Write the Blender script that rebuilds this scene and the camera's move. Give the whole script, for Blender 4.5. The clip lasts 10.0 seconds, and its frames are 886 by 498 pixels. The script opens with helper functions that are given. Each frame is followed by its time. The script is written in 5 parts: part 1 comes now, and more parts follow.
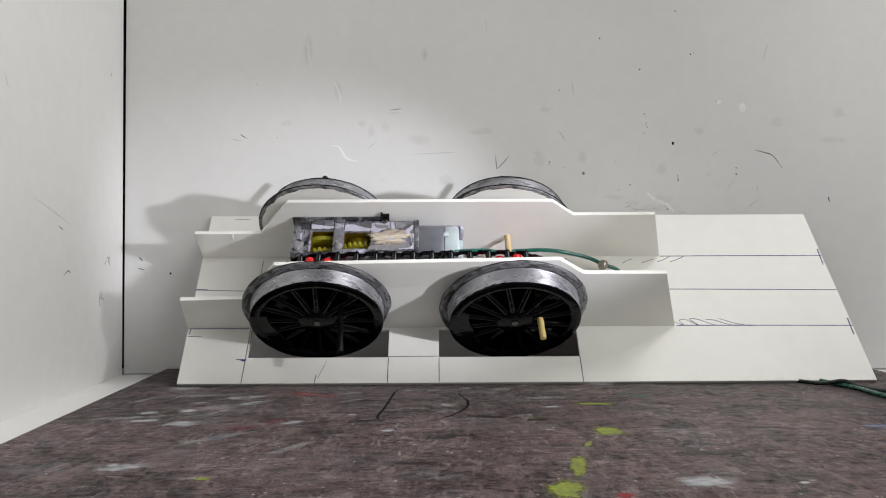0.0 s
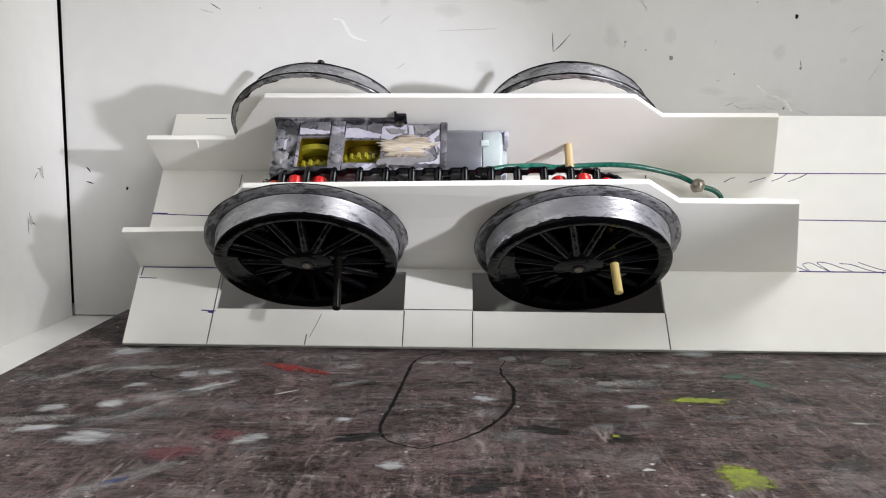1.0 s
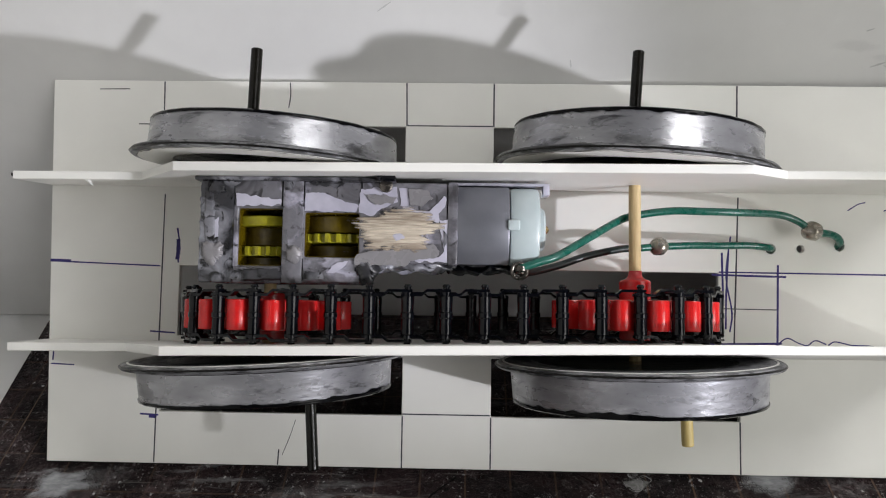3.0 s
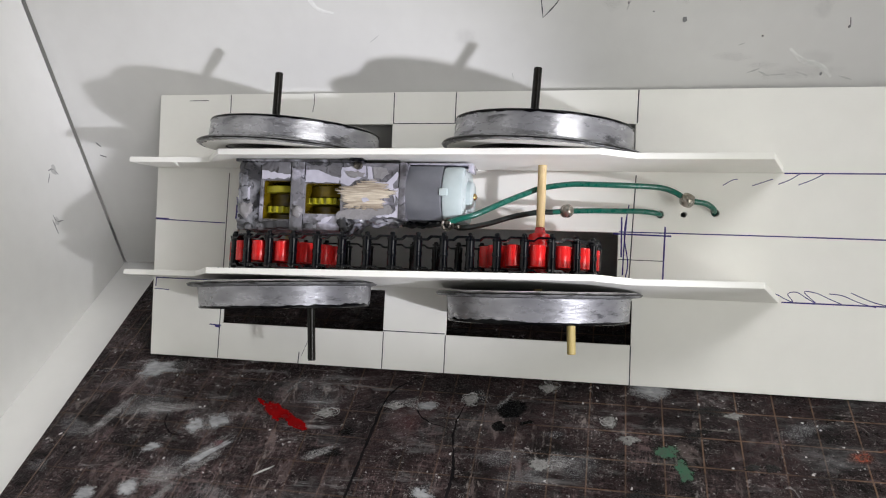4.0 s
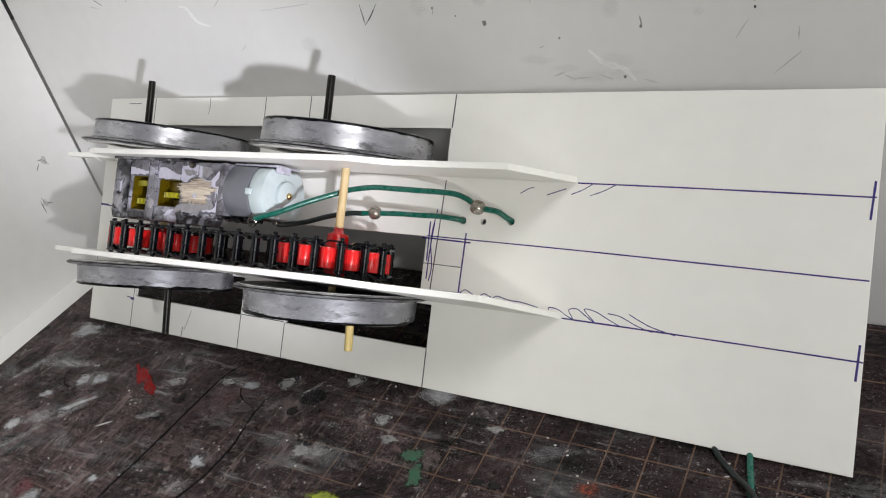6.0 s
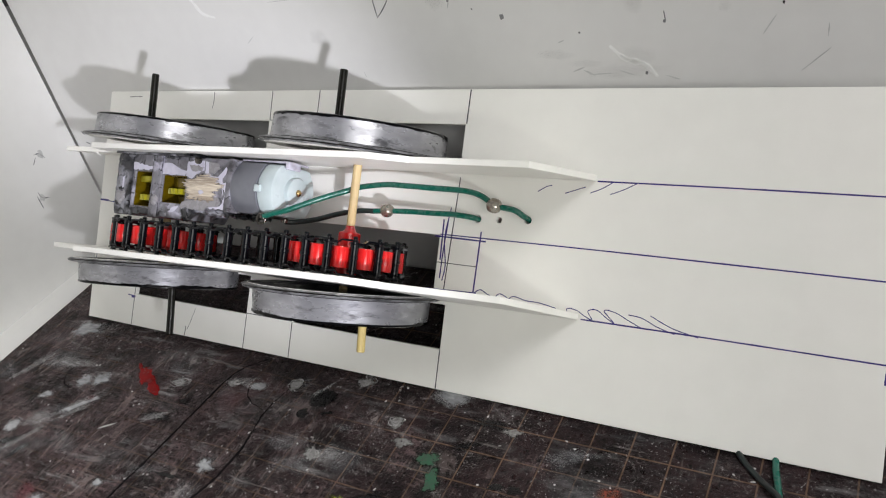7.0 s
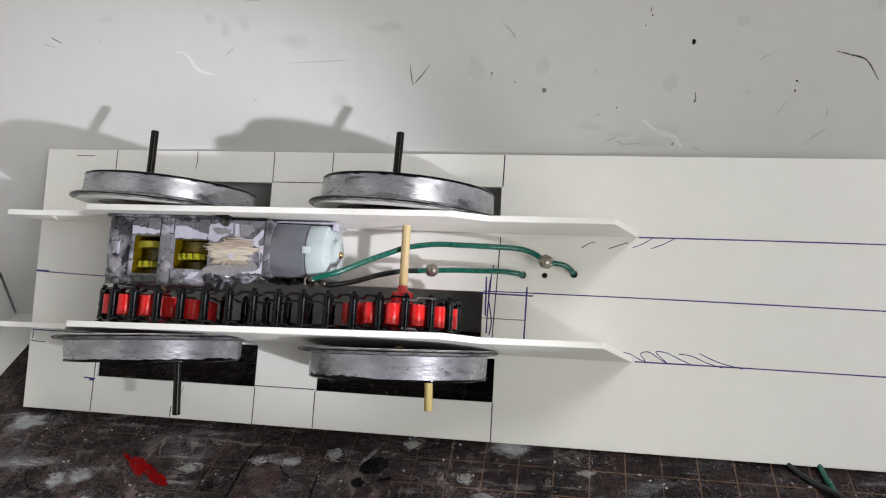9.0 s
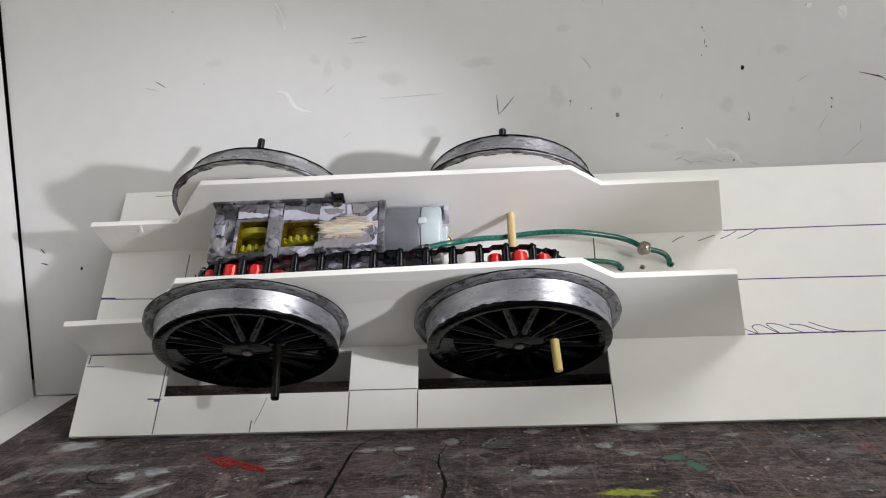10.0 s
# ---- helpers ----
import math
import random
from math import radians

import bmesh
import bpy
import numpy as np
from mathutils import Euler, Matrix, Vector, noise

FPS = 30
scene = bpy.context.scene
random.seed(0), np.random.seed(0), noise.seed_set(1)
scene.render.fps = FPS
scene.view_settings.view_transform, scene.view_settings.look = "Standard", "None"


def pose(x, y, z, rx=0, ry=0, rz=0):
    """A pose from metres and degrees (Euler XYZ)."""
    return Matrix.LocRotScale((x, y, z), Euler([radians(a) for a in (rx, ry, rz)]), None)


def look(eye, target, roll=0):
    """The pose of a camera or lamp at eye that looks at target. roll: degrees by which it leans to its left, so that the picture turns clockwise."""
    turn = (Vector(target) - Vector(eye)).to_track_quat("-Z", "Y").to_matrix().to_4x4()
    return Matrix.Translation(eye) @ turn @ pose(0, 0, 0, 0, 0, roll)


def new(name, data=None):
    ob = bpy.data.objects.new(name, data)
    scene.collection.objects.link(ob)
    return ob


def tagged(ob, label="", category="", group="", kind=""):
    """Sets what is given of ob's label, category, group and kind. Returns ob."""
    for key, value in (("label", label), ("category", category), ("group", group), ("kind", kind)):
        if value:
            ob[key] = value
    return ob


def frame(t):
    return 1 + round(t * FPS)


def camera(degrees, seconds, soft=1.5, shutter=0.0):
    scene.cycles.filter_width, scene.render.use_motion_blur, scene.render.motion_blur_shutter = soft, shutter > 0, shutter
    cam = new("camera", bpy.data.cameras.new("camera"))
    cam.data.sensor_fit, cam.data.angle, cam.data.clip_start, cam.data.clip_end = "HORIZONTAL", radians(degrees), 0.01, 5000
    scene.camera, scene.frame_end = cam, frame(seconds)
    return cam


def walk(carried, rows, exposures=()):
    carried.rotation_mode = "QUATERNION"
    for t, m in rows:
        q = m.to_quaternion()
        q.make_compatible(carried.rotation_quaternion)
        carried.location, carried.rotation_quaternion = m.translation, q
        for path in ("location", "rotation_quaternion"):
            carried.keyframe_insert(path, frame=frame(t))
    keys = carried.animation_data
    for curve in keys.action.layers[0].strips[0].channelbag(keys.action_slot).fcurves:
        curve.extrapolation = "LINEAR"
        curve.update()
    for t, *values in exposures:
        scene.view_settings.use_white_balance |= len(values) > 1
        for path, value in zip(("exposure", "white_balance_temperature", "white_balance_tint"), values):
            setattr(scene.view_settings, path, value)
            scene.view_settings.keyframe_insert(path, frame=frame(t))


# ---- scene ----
# Camera and its path, in metres and degrees
cam = camera(59.73, 10.0, soft=1.1)
PATH = [
    (0, 0.09871, -0.29595, 0.04407, 91.530, 0.247, -0.568),
    (0.5, 0.09952, -0.25773, 0.04424, 89.839, -0.085, 0.356),
    (1, 0.09844, -0.21264, 0.05313, 83.466, -0.271, 1.878),
    (1.2, 0.09478, -0.19272, 0.07850, 78.500, -0.480, 1.870),
    (1.5, 0.09370, -0.16189, 0.10618, 73.052, -0.762, 1.932),
    (2, 0.09190, -0.11870, 0.13003, 59.688, -2.420, 0.617),
    (2.5, 0.09421, -0.10649, 0.14175, 56.403, -0.717, 0.633),
    (2.7, 0.09257, -0.10875, 0.13927, 55.760, -0.451, 0.885),
    (3.8, 0.11616, -0.15092, 0.15365, 54.875, 4.057, 7.912),
    (4, 0.14806, -0.16696, 0.16547, 55.456, 5.441, 10.947),
    (4.5, 0.22668, -0.17034, 0.18091, 56.730, 8.495, 19.319),
    (5, 0.27145, -0.13503, 0.16013, 57.449, 10.827, 25.058),
    (5.5, 0.27315, -0.13042, 0.15370, 57.545, 12.824, 27.925),
    (7, 0.26202, -0.12904, 0.15428, 56.370, 12.345, 27.208),
    (7.5, 0.25944, -0.12971, 0.15431, 56.094, 11.517, 25.829),
    (8, 0.25770, -0.12954, 0.15572, 55.756, 10.481, 23.598),
    (8.5, 0.23541, -0.13431, 0.15984, 55.436, 8.220, 19.297),
    (9, 0.17856, -0.16583, 0.16735, 59.328, 3.402, 9.410),
    (9.5, 0.13401, -0.19589, 0.12100, 71.866, 2.597, 1.919),
    (10, 0.11990, -0.20826, 0.07283, 84.020, 2.369, 2.662),
]
walk(cam, [(t, pose(x, y, z, rx, ry, rz)) for t, x, y, z, rx, ry, rz in PATH],
     [(0, -0.05), (0.5, 0.02), (1, 0.15), (1.2, 0.15), (1.5, -0.12), (2, 0.0), (2.5, -0.29), (2.7, -0.29), (3.8, -0.1), (4, -0.07), (4.5, -0.1), (5.5, -0.06), (7, -0.05), (8.5, -0.04), (9, -0.12), (9.5, -0.1), (10, -0.12)])

# ---- light ----
# One overhead light, one room light at the front, one small work lamp low at the front right, dim room around.
world = bpy.data.worlds.new("room_light")
scene.world = world
world.use_nodes = True
world.node_tree.nodes["Background"].inputs[0].default_value = (0.90, 0.95, 1.0, 1)
world.node_tree.nodes["Background"].inputs[1].default_value = 0.30


def area_lamp(name, m, size_x, size_y, watts, colour):
    data = bpy.data.lights.new(name, "AREA")
    data.shape, data.size, data.size_y, data.energy, data.color = "RECTANGLE", size_x, size_y, watts, colour
    ob = new(name, data)
    ob.matrix_world = m
    return ob


area_lamp("overhead_lamp", look((0.60, 0.03, 0.83), (0.22, 0.0, 0.0)), 0.60, 0.36, 5.5, (0.99, 0.98, 0.965))
area_lamp("room_lamp", look((1.10, -0.88, 0.62), (0.16, 0.0, 0.04)), 0.80, 0.50, 6.1, (0.99, 0.98, 0.965))


def torch_beam(name, target, watts, degrees, colour):
    """The small work lamp: a bright cool core and a wider, weaker, yellower spill round it."""
    data = bpy.data.lights.new(name, "SPOT")
    data.energy, data.color, data.spot_size, data.spot_blend, data.shadow_soft_size = watts, colour, radians(degrees), 1.0, 0.006
    new(name, data).matrix_world = look((0.350, -0.190, 0.091), target)


torch_beam("work_lamp", (0.050, 0.050, 0.058), 4.3, 25, (0.90, 0.895, 1.0))
torch_beam("work_lamp_spill", (-0.040, 0.015, 0.050), 0.80, 80, (0.94, 0.97, 0.88))

scene.view_settings.exposure = 0.0

# ---- materials ----


def material(name, colour, rough=0.5, metal=0.0, other=None, scale=400.0, amount=0.25, bump=0.0, bump_scale=1500.0,
             stretch=(1, 1, 1), transmission=0.0, coat=0.0, spec=0.5, rough_vary=0.08):
    """A surface with a broad and a fine variation of colour, uneven gloss and fine relief, in object space."""
    m = bpy.data.materials.new(name)
    m.use_nodes = True
    nt = m.node_tree
    n, l = nt.nodes, nt.links
    b = n["Principled BSDF"]
    co = n.new("ShaderNodeTexCoord")
    mp = n.new("ShaderNodeMapping")
    mp.inputs["Scale"].default_value = stretch
    l.new(co.outputs["Object"], mp.inputs["Vector"])
    broad = n.new("ShaderNodeTexNoise")
    broad.inputs["Scale"].default_value, broad.inputs["Detail"].default_value = scale * 0.12, 4
    fine = n.new("ShaderNodeTexNoise")
    fine.inputs["Scale"].default_value, fine.inputs["Detail"].default_value = scale, 6
    for t in (broad, fine):
        l.new(mp.outputs["Vector"], t.inputs["Vector"])
    both = n.new("ShaderNodeMath")
    both.operation = "ADD"
    l.new(broad.outputs["Fac"], both.inputs[0])
    l.new(fine.outputs["Fac"], both.inputs[1])
    ramp = n.new("ShaderNodeMapRange")
    ramp.inputs["From Min"].default_value, ramp.inputs["From Max"].default_value = 0.75, 1.25
    ramp.inputs["To Min"].default_value, ramp.inputs["To Max"].default_value = 0.0, amount
    l.new(both.outputs[0], ramp.inputs["Value"])
    mix = n.new("ShaderNodeMix")
    mix.data_type = "RGBA"
    mix.inputs["A"].default_value = (*colour, 1)
    mix.inputs["B"].default_value = (*(other or tuple(c * 0.5 for c in colour)), 1)
    l.new(ramp.outputs["Result"], mix.inputs["Factor"])
    l.new(mix.outputs["Result"], b.inputs["Base Color"])
    gloss = n.new("ShaderNodeMapRange")
    gloss.inputs["To Min"].default_value, gloss.inputs["To Max"].default_value = max(0.02, rough - rough_vary), min(1, rough + rough_vary)
    l.new(fine.outputs["Fac"], gloss.inputs["Value"])
    l.new(gloss.outputs["Result"], b.inputs["Roughness"])
    b.inputs["Metallic"].default_value = metal
    b.inputs["Transmission Weight"].default_value = transmission
    b.inputs["Coat Weight"].default_value = coat
    b.inputs["Specular IOR Level"].default_value = spec
    if bump:
        relief = n.new("ShaderNodeTexNoise")
        relief.inputs["Scale"].default_value, relief.inputs["Detail"].default_value = bump_scale, 5
        l.new(mp.outputs["Vector"], relief.inputs["Vector"])
        bp = n.new("ShaderNodeBump")
        bp.inputs["Strength"].default_value, bp.inputs["Distance"].default_value = bump, 0.0004
        l.new(relief.outputs["Fac"], bp.inputs["Height"])
        l.new(bp.outputs["Normal"], b.inputs["Normal"])
    return m


WALL = material("painted_panel", (0.73, 0.725, 0.715), 0.38, other=(0.60, 0.59, 0.58), scale=160, amount=0.22, bump=0.06, bump_scale=300)
FLOOR_PAINT = material("white_floor_board_paint", (0.87, 0.865, 0.85), 0.35, other=(0.76, 0.755, 0.74), scale=160, amount=0.25, bump=0.05, bump_scale=300)
STYRENE = material("white_styrene", (0.87, 0.86, 0.82), 0.42, other=(0.74, 0.73, 0.69), scale=120, amount=0.25, bump=0.03, bump_scale=500)
nt = STYRENE.node_tree
through_light = nt.nodes.new("ShaderNodeBsdfTranslucent")
through_light.inputs["Color"].default_value = (0.86, 0.82, 0.74, 1)
both = nt.nodes.new("ShaderNodeMixShader")
both.inputs[0].default_value = 0.008
nt.links.new(nt.nodes["Principled BSDF"].outputs[0], both.inputs[1])
nt.links.new(through_light.outputs[0], both.inputs[2])
nt.links.new(both.outputs[0], nt.nodes["Material Output"].inputs["Surface"])


def brushed(name, colour, other, dark, bare, rough, metal):
    """Metallic paint brushed round a wheel: streaks follow the turn, with darker dry strokes. bare: how much of it the strokes leave."""
    m = material(name, colour, rough, metal, other=other, scale=420, amount=0.75, bump=0.22, bump_scale=800, stretch=(1, 1, 1), rough_vary=0.25)
    nt = m.node_tree
    n, l = nt.nodes, nt.links
    b = n["Principled BSDF"]
    co = n["Texture Coordinate"].outputs["Object"]
    sep = n.new("ShaderNodeSeparateXYZ")
    l.new(co, sep.inputs["Vector"])
    angle = n.new("ShaderNodeMath")
    angle.operation = "ARCTAN2"
    l.new(sep.outputs["X"], angle.inputs[0])
    l.new(sep.outputs["Z"], angle.inputs[1])
    flat = n.new("ShaderNodeVectorMath")
    flat.operation = "MULTIPLY"
    flat.inputs[1].default_value = (1, 0, 1)
    l.new(co, flat.inputs[0])
    far = n.new("ShaderNodeVectorMath")
    far.operation = "LENGTH"
    l.new(flat.outputs["Vector"], far.inputs[0])
    along = n.new("ShaderNodeMath")
    along.operation = "MULTIPLY"
    along.inputs[1].default_value = 0.009
    l.new(angle.outputs[0], along.inputs[0])
    join = n.new("ShaderNodeCombineXYZ")
    l.new(along.outputs[0], join.inputs["X"])
    l.new(sep.outputs["Y"], join.inputs["Y"])
    l.new(far.outputs["Value"], join.inputs["Z"])
    l.new(join.outputs["Vector"], n["Mapping"].inputs["Vector"])
    colour = b.inputs["Base Color"].links[0].from_socket
    for scale, lo, hi, most in ((330, bare, bare + 0.10, 0.85), (900, bare + 0.03, bare + 0.11, 0.7)):
        t = n.new("ShaderNodeTexNoise")
        t.inputs["Scale"].default_value, t.inputs["Detail"].default_value, t.inputs["Roughness"].default_value, t.inputs["Distortion"].default_value = scale, 6, 0.65, 0.5
        l.new(join.outputs["Vector"], t.inputs["Vector"])
        r = n.new("ShaderNodeMapRange")
        r.inputs["From Min"].default_value, r.inputs["From Max"].default_value, r.inputs["To Max"].default_value = lo, hi, most
        l.new(t.outputs["Fac"], r.inputs["Value"])
        x = n.new("ShaderNodeMix")
        x.data_type = "RGBA"
        l.new(r.outputs["Result"], x.inputs["Factor"])
        l.new(colour, x.inputs["A"])
        x.inputs["B"].default_value = (*dark, 1)
        colour = x.outputs["Result"]
    l.new(colour, b.inputs["Base Color"])
    return m


SILVER = brushed("silver_paint", (0.40, 0.40, 0.425), (0.17, 0.17, 0.185), (0.045, 0.045, 0.05), 0.575, 0.31, 0.65)
GREY_EDGE = brushed("worn_grey_paint", (0.34, 0.34, 0.355), (0.12, 0.12, 0.13), (0.016, 0.016, 0.018), 0.49, 0.42, 0.5)
BLACK_GLOSS = material("gloss_black_enamel", (0.0020, 0.0020, 0.0024), 0.06, other=(0.004, 0.004, 0.005), scale=500, amount=0.6, bump=0.6, bump_scale=340, spec=0.12, rough_vary=0.03)
BLACK_PLASTIC = material("black_plastic", (0.0016, 0.0018, 0.0028), 0.11, other=(0.004, 0.0045, 0.0075), scale=900, amount=0.5, bump=0.1, spec=0.34, rough_vary=0.05)
BLACK_PIN = material("black_painted_pin", (0.0022, 0.0022, 0.0025), 0.24, other=(0.02, 0.017, 0.010), scale=500, amount=0.3, bump=0.2, spec=0.25)
RED = material("red_plastic", (0.60, 0.014, 0.014), 0.22, other=(0.26, 0.006, 0.008), scale=600, amount=0.5, bump=0.15, coat=0.2)
RED_GLUE = material("red_glue", (0.48, 0.03, 0.035), 0.22, other=(0.25, 0.01, 0.012), scale=500, amount=0.5, bump=0.4)


def scuffed(name, tones, seed):
    """Uneven smeared plastic: dark, middle and pale patches with ragged borders, partly glossy."""
    m = material(name, tones[1], 0.24, scale=500, amount=0.5, bump=0.9, bump_scale=300)
    nt = m.node_tree
    n, l = nt.nodes, nt.links
    b = n["Principled BSDF"]
    colour = b.inputs["Base Color"].links[0].from_socket
    co = n["Texture Coordinate"].outputs["Object"]
    for k, (tone, lo, hi, scale) in enumerate(((tones[0], 0.48, 0.66, 130), (tones[2], 0.52, 0.66, 100), (tones[0], 0.57, 0.66, 420))):
        mp = n.new("ShaderNodeMapping")
        mp.inputs["Location"].default_value = (seed + k * 0.37, k * 0.21, 0)
        l.new(co, mp.inputs["Vector"])
        t = n.new("ShaderNodeTexNoise")
        t.inputs["Scale"].default_value, t.inputs["Detail"].default_value, t.inputs["Distortion"].default_value = scale, 6, 0.9
        l.new(mp.outputs["Vector"], t.inputs["Vector"])
        r = n.new("ShaderNodeMapRange")
        r.inputs["From Min"].default_value, r.inputs["From Max"].default_value = lo, hi
        l.new(t.outputs["Fac"], r.inputs["Value"])
        x = n.new("ShaderNodeMix")
        x.data_type = "RGBA"
        l.new(r.outputs["Result"], x.inputs["Factor"])
        l.new(colour, x.inputs["A"])
        x.inputs["B"].default_value = (*tone, 1)
        colour = x.outputs["Result"]
    l.new(colour, b.inputs["Base Color"])
    return m


GEARBOX = scuffed("scuffed_grey_plastic", ((0.045, 0.043, 0.047), (0.19, 0.185, 0.205), (0.48, 0.465, 0.56)), 0.3)
DARK_FOIL = scuffed("smeared_dark_glue", ((0.008, 0.008, 0.009), (0.045, 0.045, 0.050), (0.26, 0.26, 0.29)), 0.9)
SANDED = material("sanded_glue", (0.70, 0.62, 0.50), 0.7, other=(0.26, 0.20, 0.15), scale=760, amount=0.9, bump=1.0, bump_scale=800, stretch=(0.3, 4.0, 1))
LILAC = material("pale_lilac_film_and_glare", (0.57, 0.555, 0.65), 0.22, other=(0.36, 0.35, 0.43), scale=420, amount=0.6, bump=0.35, bump_scale=350, coat=0.5)
GREY_LOBE = material("smooth_grey_glue", (0.25, 0.24, 0.25), 0.28, other=(0.16, 0.155, 0.165), scale=300, amount=0.6, bump=0.3, bump_scale=300)
GLUE = material("clear_glue", (0.50, 0.49, 0.58), 0.14, other=(0.20, 0.20, 0.23), scale=420, amount=0.9, bump=0.3, bump_scale=400, coat=0.6)
YELLOW = material("yellow_gear_plastic", (0.36, 0.33, 0.015), 0.30, other=(0.15, 0.125, 0.008), scale=700, amount=0.5)
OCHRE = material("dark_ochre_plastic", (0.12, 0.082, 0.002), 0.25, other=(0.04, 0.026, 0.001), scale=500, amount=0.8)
STEEL = material("motor_can_steel", (0.23, 0.235, 0.265), 0.36, 0.5, other=(0.17, 0.175, 0.20), scale=300, amount=0.5, bump=0.05)
CAP = material("milky_nylon", (0.52, 0.59, 0.60), 0.30, other=(0.36, 0.44, 0.45), scale=250, amount=0.5)
BRASS = material("brass", (0.55, 0.40, 0.18), 0.25, 0.9, scale=500)
WOOD = material("bamboo_stick", (0.66, 0.52, 0.29), 0.55, other=(0.42, 0.29, 0.12), scale=700, amount=0.7, bump=0.3, stretch=(3, 0.2, 3))
DARK_WOOD = material("stained_stick", (0.16, 0.13, 0.08), 0.3, other=(0.02, 0.018, 0.014), scale=900, amount=1.0, bump=0.6, coat=0.5)
YELLOW_WOOD = material("yellow_stick", (0.70, 0.55, 0.22), 0.5, other=(0.50, 0.36, 0.10), scale=700, amount=0.6, bump=0.3, stretch=(3, 0.2, 3))
GREEN_WIRE = material("green_wire", (0.005, 0.115, 0.080), 0.28, other=(0.003, 0.07, 0.05), scale=600, amount=0.5, coat=0.2)
BLACK_WIRE = material("black_wire", (0.012, 0.013, 0.013), 0.35, other=(0.01, 0.03, 0.028), scale=400, amount=0.6)
SOLDER = material("solder", (0.46, 0.44, 0.40), 0.28, 0.8, other=(0.20, 0.16, 0.11), scale=500, amount=0.8, bump=0.4, bump_scale=500)
DARK_SOLDER = material("tarnished_terminal", (0.20, 0.18, 0.16), 0.25, 0.85, other=(0.05, 0.045, 0.04), scale=700, amount=0.8, bump=0.3)
INK = material("violet_ink", (0.022, 0.014, 0.14), 0.6, other=(0.05, 0.035, 0.22), scale=900, amount=0.6)
PENCIL = material("dark_pencil", (0.022, 0.022, 0.034), 0.6, other=(0.09, 0.09, 0.11), scale=1500, amount=0.7)
FAINT = material("faint_pencil", (0.10, 0.10, 0.11), 0.6, other=(0.30, 0.30, 0.31), scale=1500, amount=0.8)
DARK_GAP = material("gap_shade_black", (0.004, 0.004, 0.004), 0.8, scale=100)
SCUFF = material("grey_scuff", (0.42, 0.42, 0.42), 0.6, other=(0.6, 0.6, 0.59), scale=900, amount=0.9)
SCRAPE = material("white_scrape", (0.86, 0.86, 0.85), 0.35, scale=900, amount=0.2, bump=0.5)
ROOM = material("plain_room_paint", (0.28, 0.28, 0.275), 0.8, scale=3, amount=0.2)


